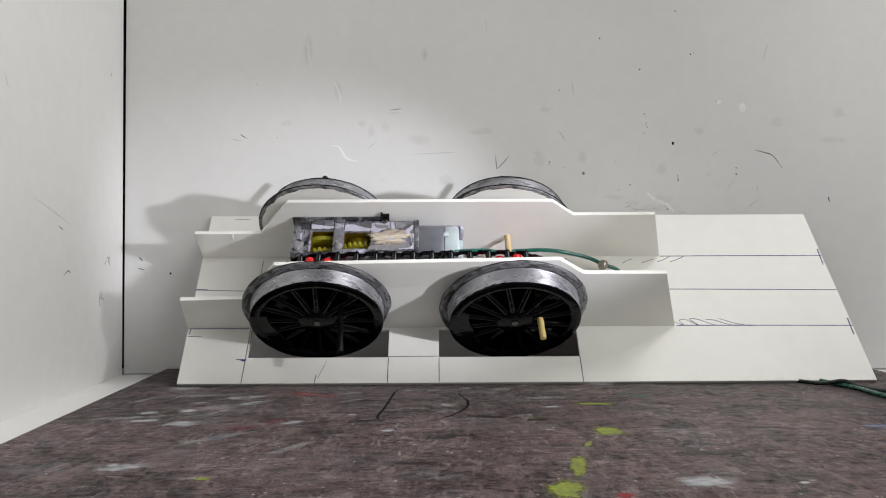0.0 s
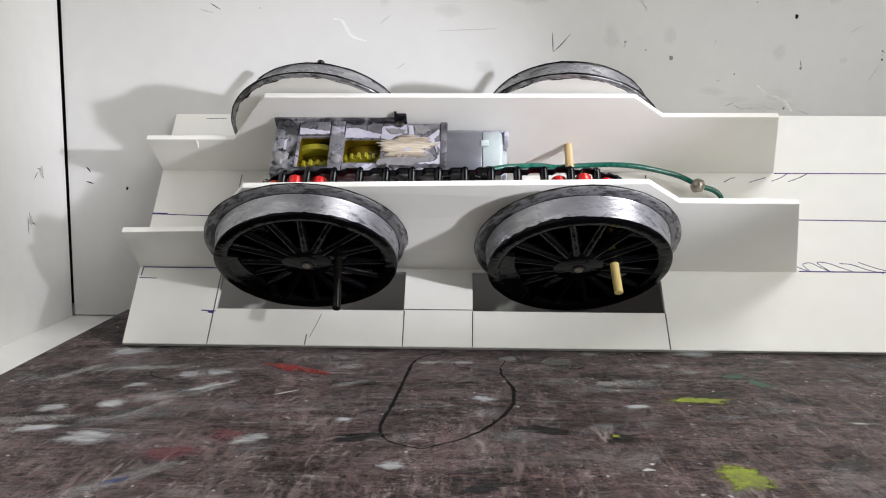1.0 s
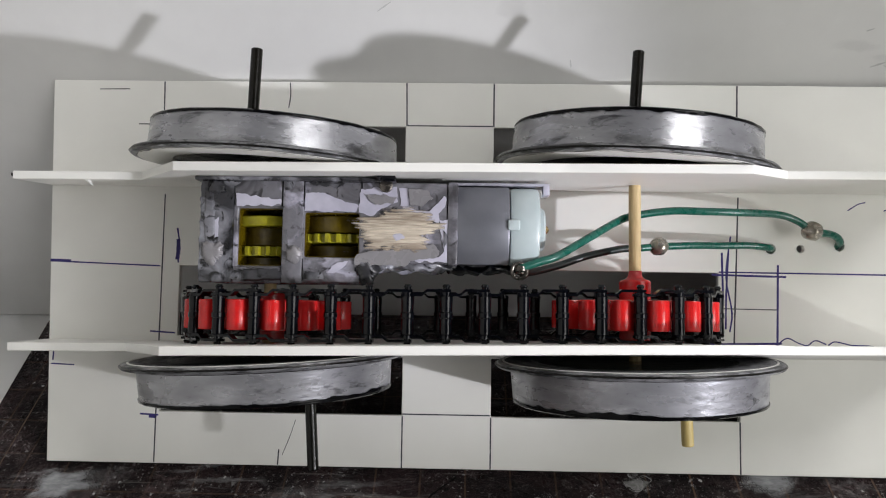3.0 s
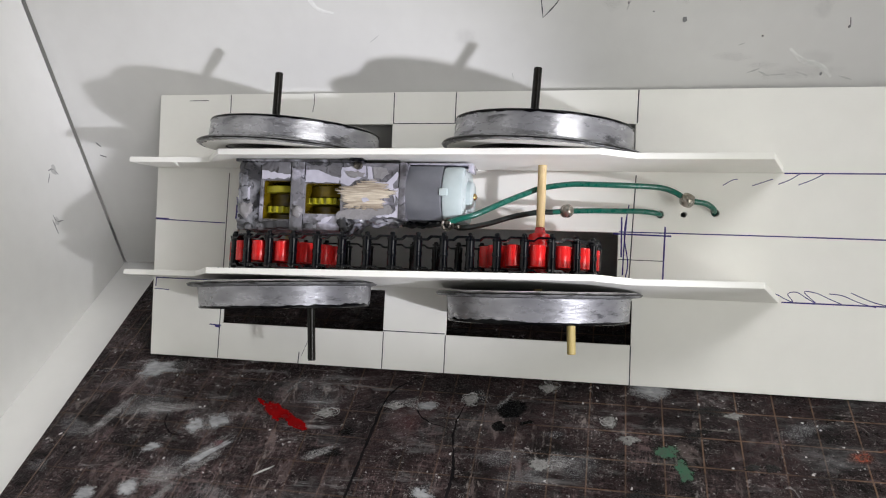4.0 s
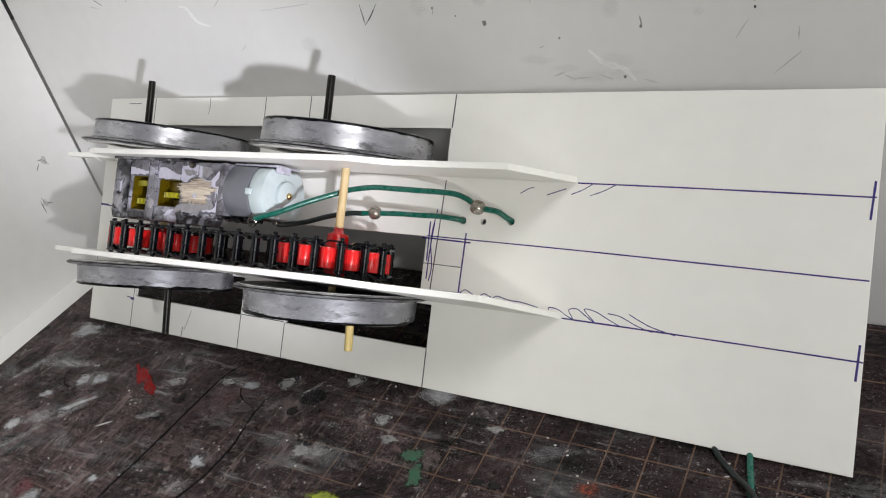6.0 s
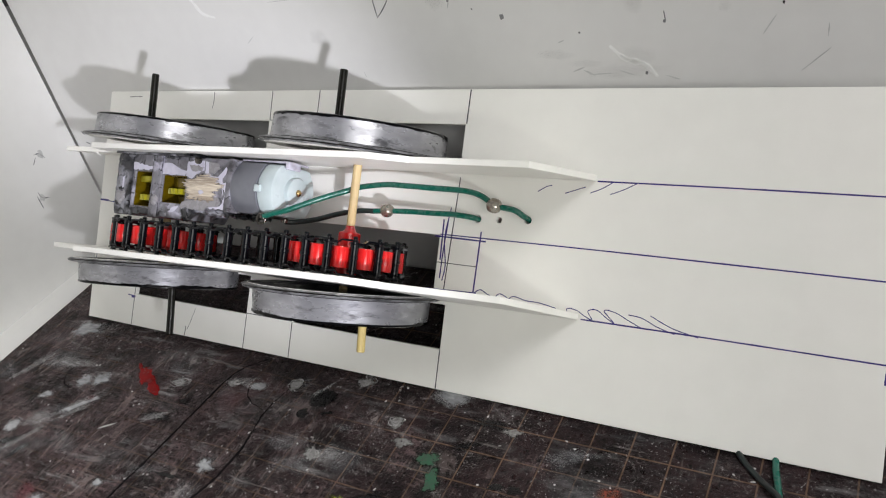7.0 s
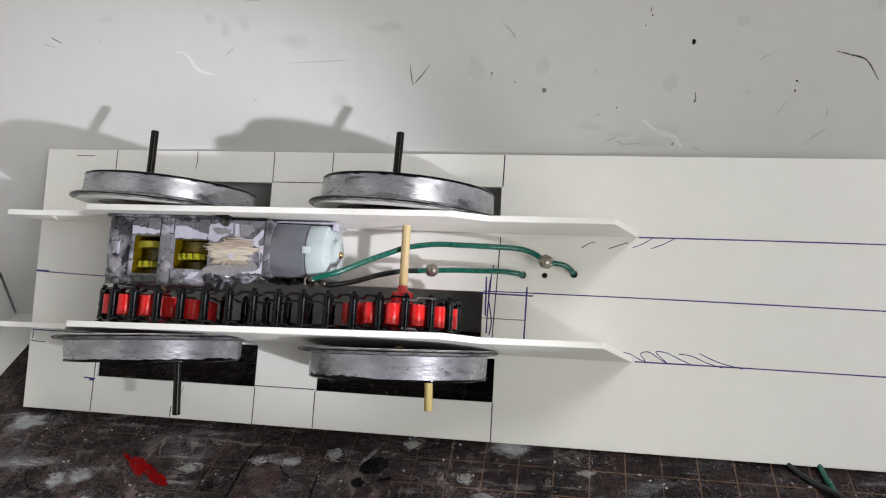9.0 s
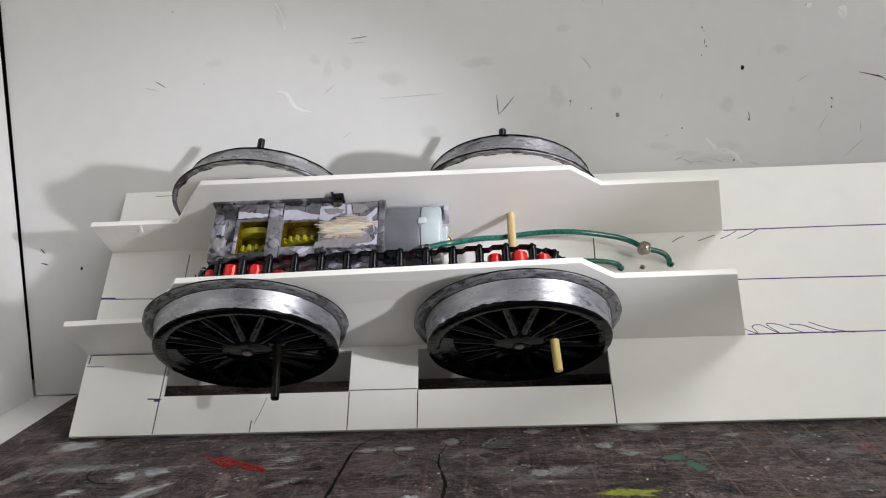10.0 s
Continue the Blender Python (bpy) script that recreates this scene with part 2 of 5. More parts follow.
def mat_surface():
    """Dark worn cutting mat: tan grid, grey paint smears, specks and scratches."""
    m = bpy.data.materials.new("worn_cutting_mat")
    m.use_nodes = True
    nt = m.node_tree
    n, l = nt.nodes, nt.links
    b = n["Principled BSDF"]
    co = n.new("ShaderNodeTexCoord")

    def noise_tex(scale, detail=5, stretch=(1, 1, 1), rough=0.6, distort=0.0, turn=0.0):
        mp = n.new("ShaderNodeMapping")
        mp.inputs["Scale"].default_value = stretch
        mp.inputs["Rotation"].default_value = (0, 0, radians(turn))
        l.new(co.outputs["Object"], mp.inputs["Vector"])
        t = n.new("ShaderNodeTexNoise")
        t.inputs["Scale"].default_value, t.inputs["Detail"].default_value = scale, detail
        t.inputs["Roughness"].default_value, t.inputs["Distortion"].default_value = rough, distort
        l.new(mp.outputs["Vector"], t.inputs["Vector"])
        return t.outputs["Fac"]

    def span(value, a, c, lo=0.0, hi=1.0):
        r = n.new("ShaderNodeMapRange")
        for key, v in (("From Min", a), ("From Max", c), ("To Min", lo), ("To Max", hi)):
            r.inputs[key].default_value = v
        l.new(value, r.inputs["Value"])
        return r.outputs["Result"]

    def math_node(op, a, c):
        r = n.new("ShaderNodeMath")
        r.operation = op
        for i, v in enumerate((a, c)):
            if isinstance(v, (int, float)):
                r.inputs[i].default_value = v
            else:
                l.new(v, r.inputs[i])
        return r.outputs[0]

    def blend(fac, a, c):
        r = n.new("ShaderNodeMix")
        r.data_type = "RGBA"
        l.new(fac, r.inputs["Factor"])
        for key, v in (("A", a), ("B", c)):
            if isinstance(v, tuple):
                r.inputs[key].default_value = (*v, 1)
            else:
                l.new(v, r.inputs[key])
        return r.outputs["Result"]

    colour = blend(span(noise_tex(45, 7, rough=0.7), 0.42, 0.58), (0.0042, 0.0026, 0.0030), (0.031, 0.0180, 0.0190))
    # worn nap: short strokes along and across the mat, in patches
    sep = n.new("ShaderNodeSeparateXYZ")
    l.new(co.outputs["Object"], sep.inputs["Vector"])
    # front: paler worn front edge; darker back paints in shade under the leaning sheet
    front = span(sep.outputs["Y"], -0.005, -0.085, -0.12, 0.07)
    far_end_fade = span(sep.outputs["X"], 0.17, 0.265, 1.0, 0.35)  # less worn at the far end, with the sheet's contact shade painted in
    patch = math_node("MULTIPLY", span(math_node("ADD", noise_tex(55, 6, rough=0.65), front), 0.46, 0.56), far_end_fade)
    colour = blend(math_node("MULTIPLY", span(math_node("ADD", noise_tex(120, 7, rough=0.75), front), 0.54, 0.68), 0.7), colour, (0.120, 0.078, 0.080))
    for stretch, seed_turn in (((3.2, 0.5, 1), 2), ((0.45, 3.0, 1), -3)):
        nap = math_node("MULTIPLY", span(noise_tex(330, 6, stretch, 0.75, 0.6, seed_turn), 0.50, 0.60), patch)
        colour = blend(math_node("MULTIPLY", nap, 0.7), colour, (0.190, 0.128, 0.130))
    crumb = math_node("MULTIPLY", span(noise_tex(620, 6, rough=0.75, distort=1.2), 0.55, 0.64), span(noise_tex(85, 5), 0.50, 0.62))
    colour = blend(math_node("MULTIPLY", crumb, far_end_fade), colour, (0.38, 0.345, 0.34))
    grit = math_node("MULTIPLY", span(noise_tex(1300, 4, rough=0.7), 0.595, 0.675), span(noise_tex(60, 5), 0.42, 0.64))
    colour = blend(grit, colour, (0.68, 0.64, 0.64))
    colour = blend(span(noise_tex(520, 6, rough=0.8, distort=0.8), 0.525, 0.60), colour, (0.004, 0.003, 0.0035))
    # blotches of worn paint, longer towards the front edge than across
    # front thins these at the back too, part of that painted shade
    worn = math_node("MULTIPLY", span(math_node("ADD", noise_tex(24, 5), front), 0.44, 0.56), far_end_fade)
    for scale, lo, tone in ((105, 0.545, (0.21, 0.160, 0.155)), (190, 0.575, (0.35, 0.305, 0.29)), (130, 0.60, (0.006, 0.005, 0.006))):
        blotch = math_node("MULTIPLY", span(noise_tex(scale, 7, (1.5, 0.5, 1), 0.72, 0.7, 4), lo, lo + 0.07), worn)
        colour = blend(math_node("MULTIPLY", blotch, 0.75), colour, tone)
    # tan grid, one centimetre, worn away in places
    lines = None
    for axis, start in (("X", 0.1842), ("Y", -0.0072)):
        f = math_node("ADD", math_node("MULTIPLY", math_node("SUBTRACT", sep.outputs[axis], start), 1 / 0.00997), 100.5)
        off = math_node("ABSOLUTE", math_node("SUBTRACT", math_node("FRACT", f, 0), 0.5), 0)
        line = span(off, 0.014, 0.028, 1.0, 0.0)
        lines = line if lines is None else math_node("MAXIMUM", lines, line)
    wear = span(noise_tex(38, 5), 0.36, 0.60, 0.15, 0.9)
    right = span(sep.outputs["X"], 0.10, 0.20, 0.28, 0.85)
    colour = blend(math_node("MULTIPLY", math_node("MULTIPLY", lines, wear), right), colour, (0.27, 0.165, 0.105))
    # grey smears drawn across the mat, more at the left
    smear = math_node("MULTIPLY", span(noise_tex(26, 7, (1, 2.3, 1), 0.62, 0.6, 14), 0.56, 0.72), span(noise_tex(230, 5, (1, 2.5, 1), 0.7, 0.4, 14), 0.34, 0.62))
    colour = blend(math_node("MULTIPLY", smear, 0.45), colour, (0.27, 0.27, 0.28))
    smear = math_node("MULTIPLY", span(noise_tex(19, 6, (1, 1.6, 1), 0.6, 0.8, -40), 0.60, 0.74), span(noise_tex(330, 6, rough=0.75), 0.46, 0.66))
    colour = blend(math_node("MULTIPLY", smear, 0.75), colour, (0.40, 0.39, 0.39))
    # dry white drags, long and thin, with torn borders
    for scale, turn, lo in ((95, 24, 0.58), (140, 12, 0.59), (120, -8, 0.61), (60, 16, 0.60)):
        drag = math_node("MULTIPLY", span(noise_tex(scale, 8, (0.35, 2.2, 1), 0.7, 0.5, turn), lo, lo + 0.13), span(noise_tex(42, 6), 0.46, 0.56))
        drag = math_node("MULTIPLY", drag, span(sep.outputs["X"], 0.06, 0.20, 0.5, 0.22))
        colour = blend(drag, colour, (0.56, 0.56, 0.57))
    flake = math_node("MULTIPLY", span(noise_tex(150, 8, rough=0.78, distort=0.7), 0.63, 0.67), span(noise_tex(28, 5), 0.44, 0.54))
    colour = blend(math_node("MULTIPLY", flake, 0.8), colour, (0.56, 0.55, 0.55))
    soot = math_node("MULTIPLY", span(noise_tex(95, 8, (0.6, 1.4, 1), 0.74, 0.8, 18), 0.54, 0.60), span(noise_tex(33, 5), 0.44, 0.54))
    colour = blend(math_node("MULTIPLY", soot, 0.5), colour, (0.008, 0.007, 0.008))
    # fine scratches
    for turn in (8, 35, -52):
        scratch = math_node("MULTIPLY", span(noise_tex(260, 3, (0.06, 3.0, 1), 0.5, 0.0, turn), 0.66, 0.72), span(noise_tex(60, 4), 0.48, 0.6))
        colour = blend(math_node("MULTIPLY", scratch, 0.5), colour, (0.30, 0.27, 0.26))
    dark = span(noise_tex(75, 6, distort=0.5), 0.62, 0.74)
    colour = blend(math_node("MULTIPLY", dark, 0.45), colour, (0.016, 0.015, 0.016))
    speck = n.new("ShaderNodeTexVoronoi")
    speck.inputs["Scale"].default_value = 300
    warp = n.new("ShaderNodeTexNoise")
    warp.inputs["Scale"].default_value, warp.inputs["Detail"].default_value = 700, 3
    l.new(co.outputs["Object"], warp.inputs["Vector"])
    bend = n.new("ShaderNodeVectorMath")
    bend.operation = "MULTIPLY_ADD"
    bend.inputs[1].default_value = (0.0016, 0.0016, 0.0)
    l.new(warp.outputs["Color"], bend.inputs[0])
    l.new(co.outputs["Object"], bend.inputs[2])
    l.new(bend.outputs[0], speck.inputs["Vector"])
    dots = math_node("MULTIPLY", span(speck.outputs["Distance"], 0.08, 0.13, 1.0, 0.0), span(noise_tex(90, 4), 0.50, 0.56))
    colour = blend(dots, colour, (0.68, 0.67, 0.66))
    ruddy = span(noise_tex(15, 4), 0.66, 0.76)
    colour = blend(math_node("MULTIPLY", ruddy, 0.30), colour, (0.16, 0.05, 0.055))
    l.new(colour, b.inputs["Base Color"])
    l.new(span(noise_tex(300, 5), 0.3, 0.7, 0.20, 0.62), b.inputs["Roughness"])
    b.inputs["Specular IOR Level"].default_value = 0.13
    b.inputs["Sheen Roughness"].default_value = 0.32
    grain = math_node("ADD", math_node("MULTIPLY", noise_tex(48, 8, (0.7, 1.2, 1), 0.72, 0.8, 12), 0.5), math_node("MULTIPLY", noise_tex(210, 7, (0.8, 1.3, 1), 0.75, 0.6, 12), 0.5))
    l.new(span(grain, 0.45, 0.60, 0.0, 0.42), b.inputs["Sheen Weight"])
    b.inputs["Sheen Tint"].default_value = (1.0, 0.70, 0.75, 1)
    bp = n.new("ShaderNodeBump")
    bp.inputs["Strength"].default_value, bp.inputs["Distance"].default_value = 1.0, 0.0009
    l.new(noise_tex(430, 8, rough=0.72), bp.inputs["Height"])
    l.new(bp.outputs["Normal"], b.inputs["Normal"])
    return m


MAT = mat_surface()


def smear(m, cover=0.5, scale=700.0, soft=0.12, stretch=(1, 1, 1), turn=0.0, most=1.0):
    """Lets a thin coat of paint fray towards its rim and wear through in dry streaks. cover: how much of it is left."""
    nt = m.node_tree
    n, l = nt.nodes, nt.links
    rim = n.new("ShaderNodeAttribute")
    rim.attribute_name = "rim"
    co = n.new("ShaderNodeTexCoord")
    mp = n.new("ShaderNodeMapping")
    mp.inputs["Scale"].default_value = stretch
    mp.inputs["Rotation"].default_value = (0, 0, radians(turn))
    l.new(co.outputs["Object"], mp.inputs["Vector"])
    t = n.new("ShaderNodeTexNoise")
    t.inputs["Scale"].default_value, t.inputs["Detail"].default_value, t.inputs["Roughness"].default_value = scale, 8, 0.7
    l.new(mp.outputs["Vector"], t.inputs["Vector"])
    up = n.new("ShaderNodeMapRange")
    up.inputs["From Max"].default_value, up.inputs["To Max"].default_value = 0.55, 0.42
    l.new(rim.outputs["Fac"], up.inputs["Value"])
    add = n.new("ShaderNodeMath")
    l.new(t.outputs["Fac"], add.inputs[0])
    l.new(up.outputs["Result"], add.inputs[1])
    cut = n.new("ShaderNodeMapRange")
    cut.inputs["From Min"].default_value, cut.inputs["From Max"].default_value = 1.0 - cover * 0.75, 1.0 - cover * 0.75 + soft
    l.new(add.outputs[0], cut.inputs["Value"])
    cut.inputs["To Max"].default_value = most
    l.new(cut.outputs["Result"], n["Principled BSDF"].inputs["Alpha"])
    return m

smear(SANDED, 0.66, 620, 0.16, (0.25, 4.0, 1))
PAINT_RED = material("red_paint_spill", (0.36, 0.004, 0.005), 0.25, other=(0.15, 0.003, 0.004), scale=350, amount=0.9, bump=0.5, spec=0.25)
PAINT_BLACK = material("black_paint_spill", (0.006, 0.006, 0.007), 0.14, other=(0.02, 0.02, 0.02), scale=400, amount=0.5, bump=0.4)
PAINT_GREEN = material("green_paint_spill", (0.03, 0.14, 0.075), 0.5, other=(0.07, 0.09, 0.07), scale=900, amount=0.9, bump=0.5)
PAINT_LIME = material("lime_paint_spill", (0.36, 0.44, 0.02), 0.5, other=(0.16, 0.17, 0.05), scale=800, amount=0.9, bump=0.5)
PAINT_RUST = material("rust_paint_spill", (0.24, 0.055, 0.028), 0.5, other=(0.10, 0.05, 0.04), scale=800, amount=0.9, bump=0.5)
PAINT_GREY = material("pale_grey_paint_spill", (0.42, 0.42, 0.41), 0.5, other=(0.13, 0.12, 0.12), scale=1100, amount=1.0, bump=0.6)
PAINT_WHITE = material("white_paint_spill", (0.70, 0.70, 0.69), 0.5, other=(0.4, 0.4, 0.4), scale=900, amount=0.6, bump=0.5)
PAINT_BLUE = material("blue_paint_spill", (0.05, 0.08, 0.26), 0.5, other=(0.3, 0.32, 0.36), scale=700, amount=0.7, bump=0.4)
for paint, cover in ((PAINT_RED, 0.66), (PAINT_BLACK, 0.72), (PAINT_GREEN, 0.46), (PAINT_LIME, 0.60), (PAINT_RUST, 0.50), (PAINT_GREY, 0.46), (PAINT_WHITE, 0.56), (PAINT_BLUE, 0.46)):
    smear(paint, cover, soft={PAINT_GREY: 0.22, PAINT_WHITE: 0.3, PAINT_RED: 0.12, PAINT_LIME: 0.25, PAINT_RUST: 0.4}.get(paint, 0.15), most=0.75 if paint is PAINT_GREY else 0.9)
DRY = smear(material("dry_grey_smear", (0.40, 0.40, 0.42), 0.5, other=(0.22, 0.22, 0.24), scale=600, amount=0.8, bump=0.4), 0.60, 230, 0.50, (0.45, 2.4, 1), 14, 0.24)
STREAK = smear(material("dry_white_streak", (0.55, 0.54, 0.55), 0.5, other=(0.35, 0.33, 0.34), scale=600, amount=0.8, bump=0.4), 0.56, 420, 0.55, (0.35, 2.8, 1), 55, 0.55)
DRY_DARK = smear(material("dark_smudge", (0.014, 0.013, 0.014), 0.4, scale=600, amount=0.5, bump=0.3), 0.58, 240, 0.40, (0.7, 1.6, 1), 20, 0.85)
SMUDGE = smear(material("faint_grey_smudge", (0.50, 0.49, 0.48), 0.5, other=(0.66, 0.66, 0.65), scale=500, amount=0.6), 0.55, 200, 0.7, most=0.16)
CLOUD = smear(material("thin_white_paint_haze", (0.72, 0.73, 0.76), 0.5, other=(0.42, 0.43, 0.46), scale=300, amount=0.6, bump=0.3), 0.62, 260, 0.55, (0.6, 1.5, 1), 40, 0.80)
RED_HAZE = smear(material("rubbed_red_paint", (0.34, 0.07, 0.10), 0.5, other=(0.12, 0.03, 0.04), scale=300, amount=0.7, bump=0.3), 0.50, 280, 0.45, (0.6, 1.4, 1), 14, 0.55)
HAZE = smear(material("faint_white_paint_haze", (0.36, 0.37, 0.39), 0.5, other=(0.2, 0.2, 0.21), scale=300, amount=0.6, bump=0.3), 0.54, 260, 0.55, (0.4, 1.9, 1), 14, 0.32)
PAINT_CHALK = material("chalky_print", (0.42, 0.41, 0.41), 0.6, other=(0.16, 0.15, 0.15), scale=900, amount=0.8)
CRACK = material("black_pen_line", (0.004, 0.004, 0.005), 0.85, other=(0.02, 0.016, 0.018), scale=1500, amount=0.6, spec=0.12)

# ---- mesh building, lengths in millimetres ----
MM = 0.001


def part(name, bm, mat, parent=None, label="", smooth=0.0):
    """Links a bmesh in millimetres as one mesh object under parent. smooth: shade smooth below that angle in degrees."""
    bmesh.ops.scale(bm, vec=(MM, MM, MM), verts=bm.verts)
    bmesh.ops.recalc_face_normals(bm, faces=bm.faces)
    if smooth:
        for f in bm.faces:
            f.smooth = True
        for e in bm.edges:
            e.smooth = len(e.link_faces) == 2 and e.calc_face_angle(0) < radians(smooth)
    me = bpy.data.meshes.new(name)
    bm.to_mesh(me)
    bm.free()
    for m in mat if isinstance(mat, (list, tuple)) else [mat]:
        me.materials.append(m)
    ob = new(name, me)
    if parent:
        ob.parent = parent
    if label:
        ob["label"] = label
    return ob


def bevel(bm, edges, width, segments=2):
    if width:
        bmesh.ops.bevel(bm, geom=list(edges), offset=width, offset_type="OFFSET", segments=segments, profile=0.5, affect="EDGES", clamp_overlap=True)


def box(bm, x0, x1, y0, y1, z0, z1, r=0.0, segments=2):
    vs = [bm.verts.new((x, y, z)) for z in (z0, z1) for y in (y0, y1) for x in (x0, x1)]
    fs = [bm.faces.new([vs[i] for i in q]) for q in ((0, 2, 3, 1), (4, 5, 7, 6), (0, 1, 5, 4), (2, 6, 7, 3), (0, 4, 6, 2), (1, 3, 7, 5))]
    bevel(bm, {e for f in fs for e in f.edges}, r, segments)


def prism(bm, outline, lift, r=0.0, holes=(), segments=2):
    """A slab: an outline of 3D points, with holes cut through it, pushed along lift."""
    edges = []
    for loop in (outline, *holes):
        vs = [bm.verts.new(p) for p in loop]
        edges += [bm.edges.new((a, b)) for a, b in zip(vs, vs[1:] + vs[:1])]
    if holes:
        faces = [g for g in bmesh.ops.triangle_fill(bm, use_beauty=True, edges=edges)["geom"] if isinstance(g, bmesh.types.BMFace)]
    else:
        faces = [bm.faces.new([e.verts[0] for e in edges])]
    out = bmesh.ops.extrude_face_region(bm, geom=faces)["geom"]
    top = [g for g in out if isinstance(g, bmesh.types.BMVert)]
    bmesh.ops.translate(bm, vec=lift, verts=top)
    if r:
        bevel(bm, [e for e in bm.edges if e.is_manifold and e.calc_face_angle(0) > 0.5], r, segments)


def ring_points(c, axis_u, axis_v, ru, rv, seg, start=0.0):
    c, u, v = Vector(c), Vector(axis_u), Vector(axis_v)
    return [c + u * (ru * math.cos(start + 2 * math.pi * i / seg)) + v * (rv * math.sin(start + 2 * math.pi * i / seg)) for i in range(seg)]


def lathe(bm, centre, axis, profile, seg=48, close=True):
    """Turns a profile of (distance along the axis, radius) round the axis through centre."""
    axis = Vector(axis).normalized()
    u = axis.orthogonal().normalized()
    v = axis.cross(u)
    rings = []
    for a, r in profile:
        c = Vector(centre) + axis * a
        rings.append([bm.verts.new(p) for p in ring_points(c, u, v, r, r, seg)] if r > 1e-6 else [bm.verts.new(c)])
    for p, q in zip(rings, rings[1:]):
        for i in range(seg):
            j = (i + 1) % seg
            if len(p) == 1 and len(q) > 1:
                bm.faces.new((p[0], q[i], q[j]))
            elif len(q) == 1 and len(p) > 1:
                bm.faces.new((p[i], p[j], q[0]))
            elif len(p) > 1:
                bm.faces.new((p[i], p[j], q[j], q[i]))
    if close:
        for rg in (rings[0], rings[-1]):
            if len(rg) > 1:
                bm.faces.new(rg)


def rod(bm, a, b, r, seg=16, r2=None, edge=0.2):
    a, b = Vector(a), Vector(b)
    n = (b - a).length
    r2 = r if r2 is None else r2
    e = min(edge, r * 0.4, n * 0.3)
    lathe(bm, a, b - a, [(0, r - e), (e, r), (n - e, r2), (n, r2 - e)], seg)


def spline(points, steps=8):
    """Points along a smooth line through the given ones."""
    p = [Vector(q) for q in points]
    p = [p[0] * 2 - p[1]] + p + [p[-1] * 2 - p[-2]]
    out = []
    for a, b, c, d in zip(p, p[1:], p[2:], p[3:]):
        for i in range(steps):
            t = i / steps
            out.append(0.5 * (2 * b + (c - a) * t + (2 * a - 5 * b + 4 * c - d) * t * t + (3 * b - a - 3 * c + d) * t ** 3))
    return out + [p[-2]]


def hose(bm, points, r, seg=10, steps=8):
    line = spline(points, steps)
    rings, u = [], None
    for i, p in enumerate(line):
        d = (line[min(i + 1, len(line) - 1)] - line[max(i - 1, 0)]).normalized()
        u = (u - d * u.dot(d)).normalized() if u else d.orthogonal().normalized()
        rings.append([bm.verts.new(q) for q in ring_points(p, u, d.cross(u), r, r, seg)])
    for a, b in zip(rings, rings[1:]):
        for i in range(seg):
            bm.faces.new((a[i], a[(i + 1) % seg], b[(i + 1) % seg], b[i]))
    bm.faces.new(rings[0])
    bm.faces.new(rings[-1])


def stroke(bm, points, width, up=(0, 0, 1), height=0.05, taper=False, wobble=0.0):
    """A thin line of ink or wear that lies on a surface."""
    up = Vector(up).normalized()
    p = [Vector(q) for q in points]
    rows = []
    for i, q in enumerate(p):
        d = (p[min(i + 1, len(p) - 1)] - p[max(i - 1, 0)]).normalized()
        s = up.cross(d).normalized()
        w = width / 2 * (0.25 + 0.75 * math.sin(math.pi * min(0.92, max(0.08, i / (len(p) - 1)))) if taper else 1)
        w *= 1 + wobble * (random.random() - 0.5)
        rows.append([bm.verts.new(q + s * w), bm.verts.new(q + s * w * 0.7 + up * height), bm.verts.new(q - s * w * 0.7 + up * height), bm.verts.new(q - s * w)])
    for a, b in zip(rows, rows[1:]):
        for i in range(3):
            bm.faces.new((a[i], a[i + 1], b[i + 1], b[i]))
    bm.faces.new(rows[0])
    bm.faces.new(rows[-1])


def blot(bm, x, y, rx, ry, turn=0, seed=1, rag=0.35, height=0.12, seg=40, z=0.0, plane=None):
    """An irregular thin spot of paint, with its distance from the rim as an attribute. plane: origin, u and v; the ground otherwise."""
    o, u, v = plane or (Vector((0, 0, z)), Vector((1, 0, 0)), Vector((0, 1, 0)))
    n = u.cross(v)
    layer = bm.verts.layers.float.get("rim") or bm.verts.layers.float.new("rim")
    rings = []
    c, s = math.cos(radians(turn)), math.sin(radians(turn))
    for f in (1.0, 0.85, 0.65, 0.4, 0.15):
        ring = []
        for i in range(seg):
            a = 2 * math.pi * i / seg
            k = 1 + rag * (noise.noise((math.cos(a) * 1.3 + seed * 7.1, math.sin(a) * 1.3, seed)) * 1.2 + noise.noise((math.cos(a) * 4 + seed, math.sin(a) * 4, seed * 3.3)) * 0.7)
            px, py = rx * k * f * math.cos(a), ry * k * f * math.sin(a)
            q = bm.verts.new(o + u * (x + px * c - py * s) + v * (y + px * s + py * c) + n * (height if f < 1 else 0))
            q[layer] = 1 - f
            ring.append(q)
        rings.append(ring)
    for p, q in zip(rings, rings[1:]):
        for i in range(seg):
            bm.faces.new((p[i], p[(i + 1) % seg], q[(i + 1) % seg], q[i]))
    bm.faces.new(rings[-1])


def empty(name, m, label, category, group=""):
    ob = new(name)
    ob.empty_display_size = 0.01
    ob.matrix_world = m
    return tagged(ob, label, category, group)


# ---- the box: floor board, two wall panels ----
bm = bmesh.new()
box(bm, -700, 900, -700, 500, -16, -2.6)
tagged(part("floor", bm, FLOOR_PAINT), "white painted board under the cutting mat", "floor", kind="structure")

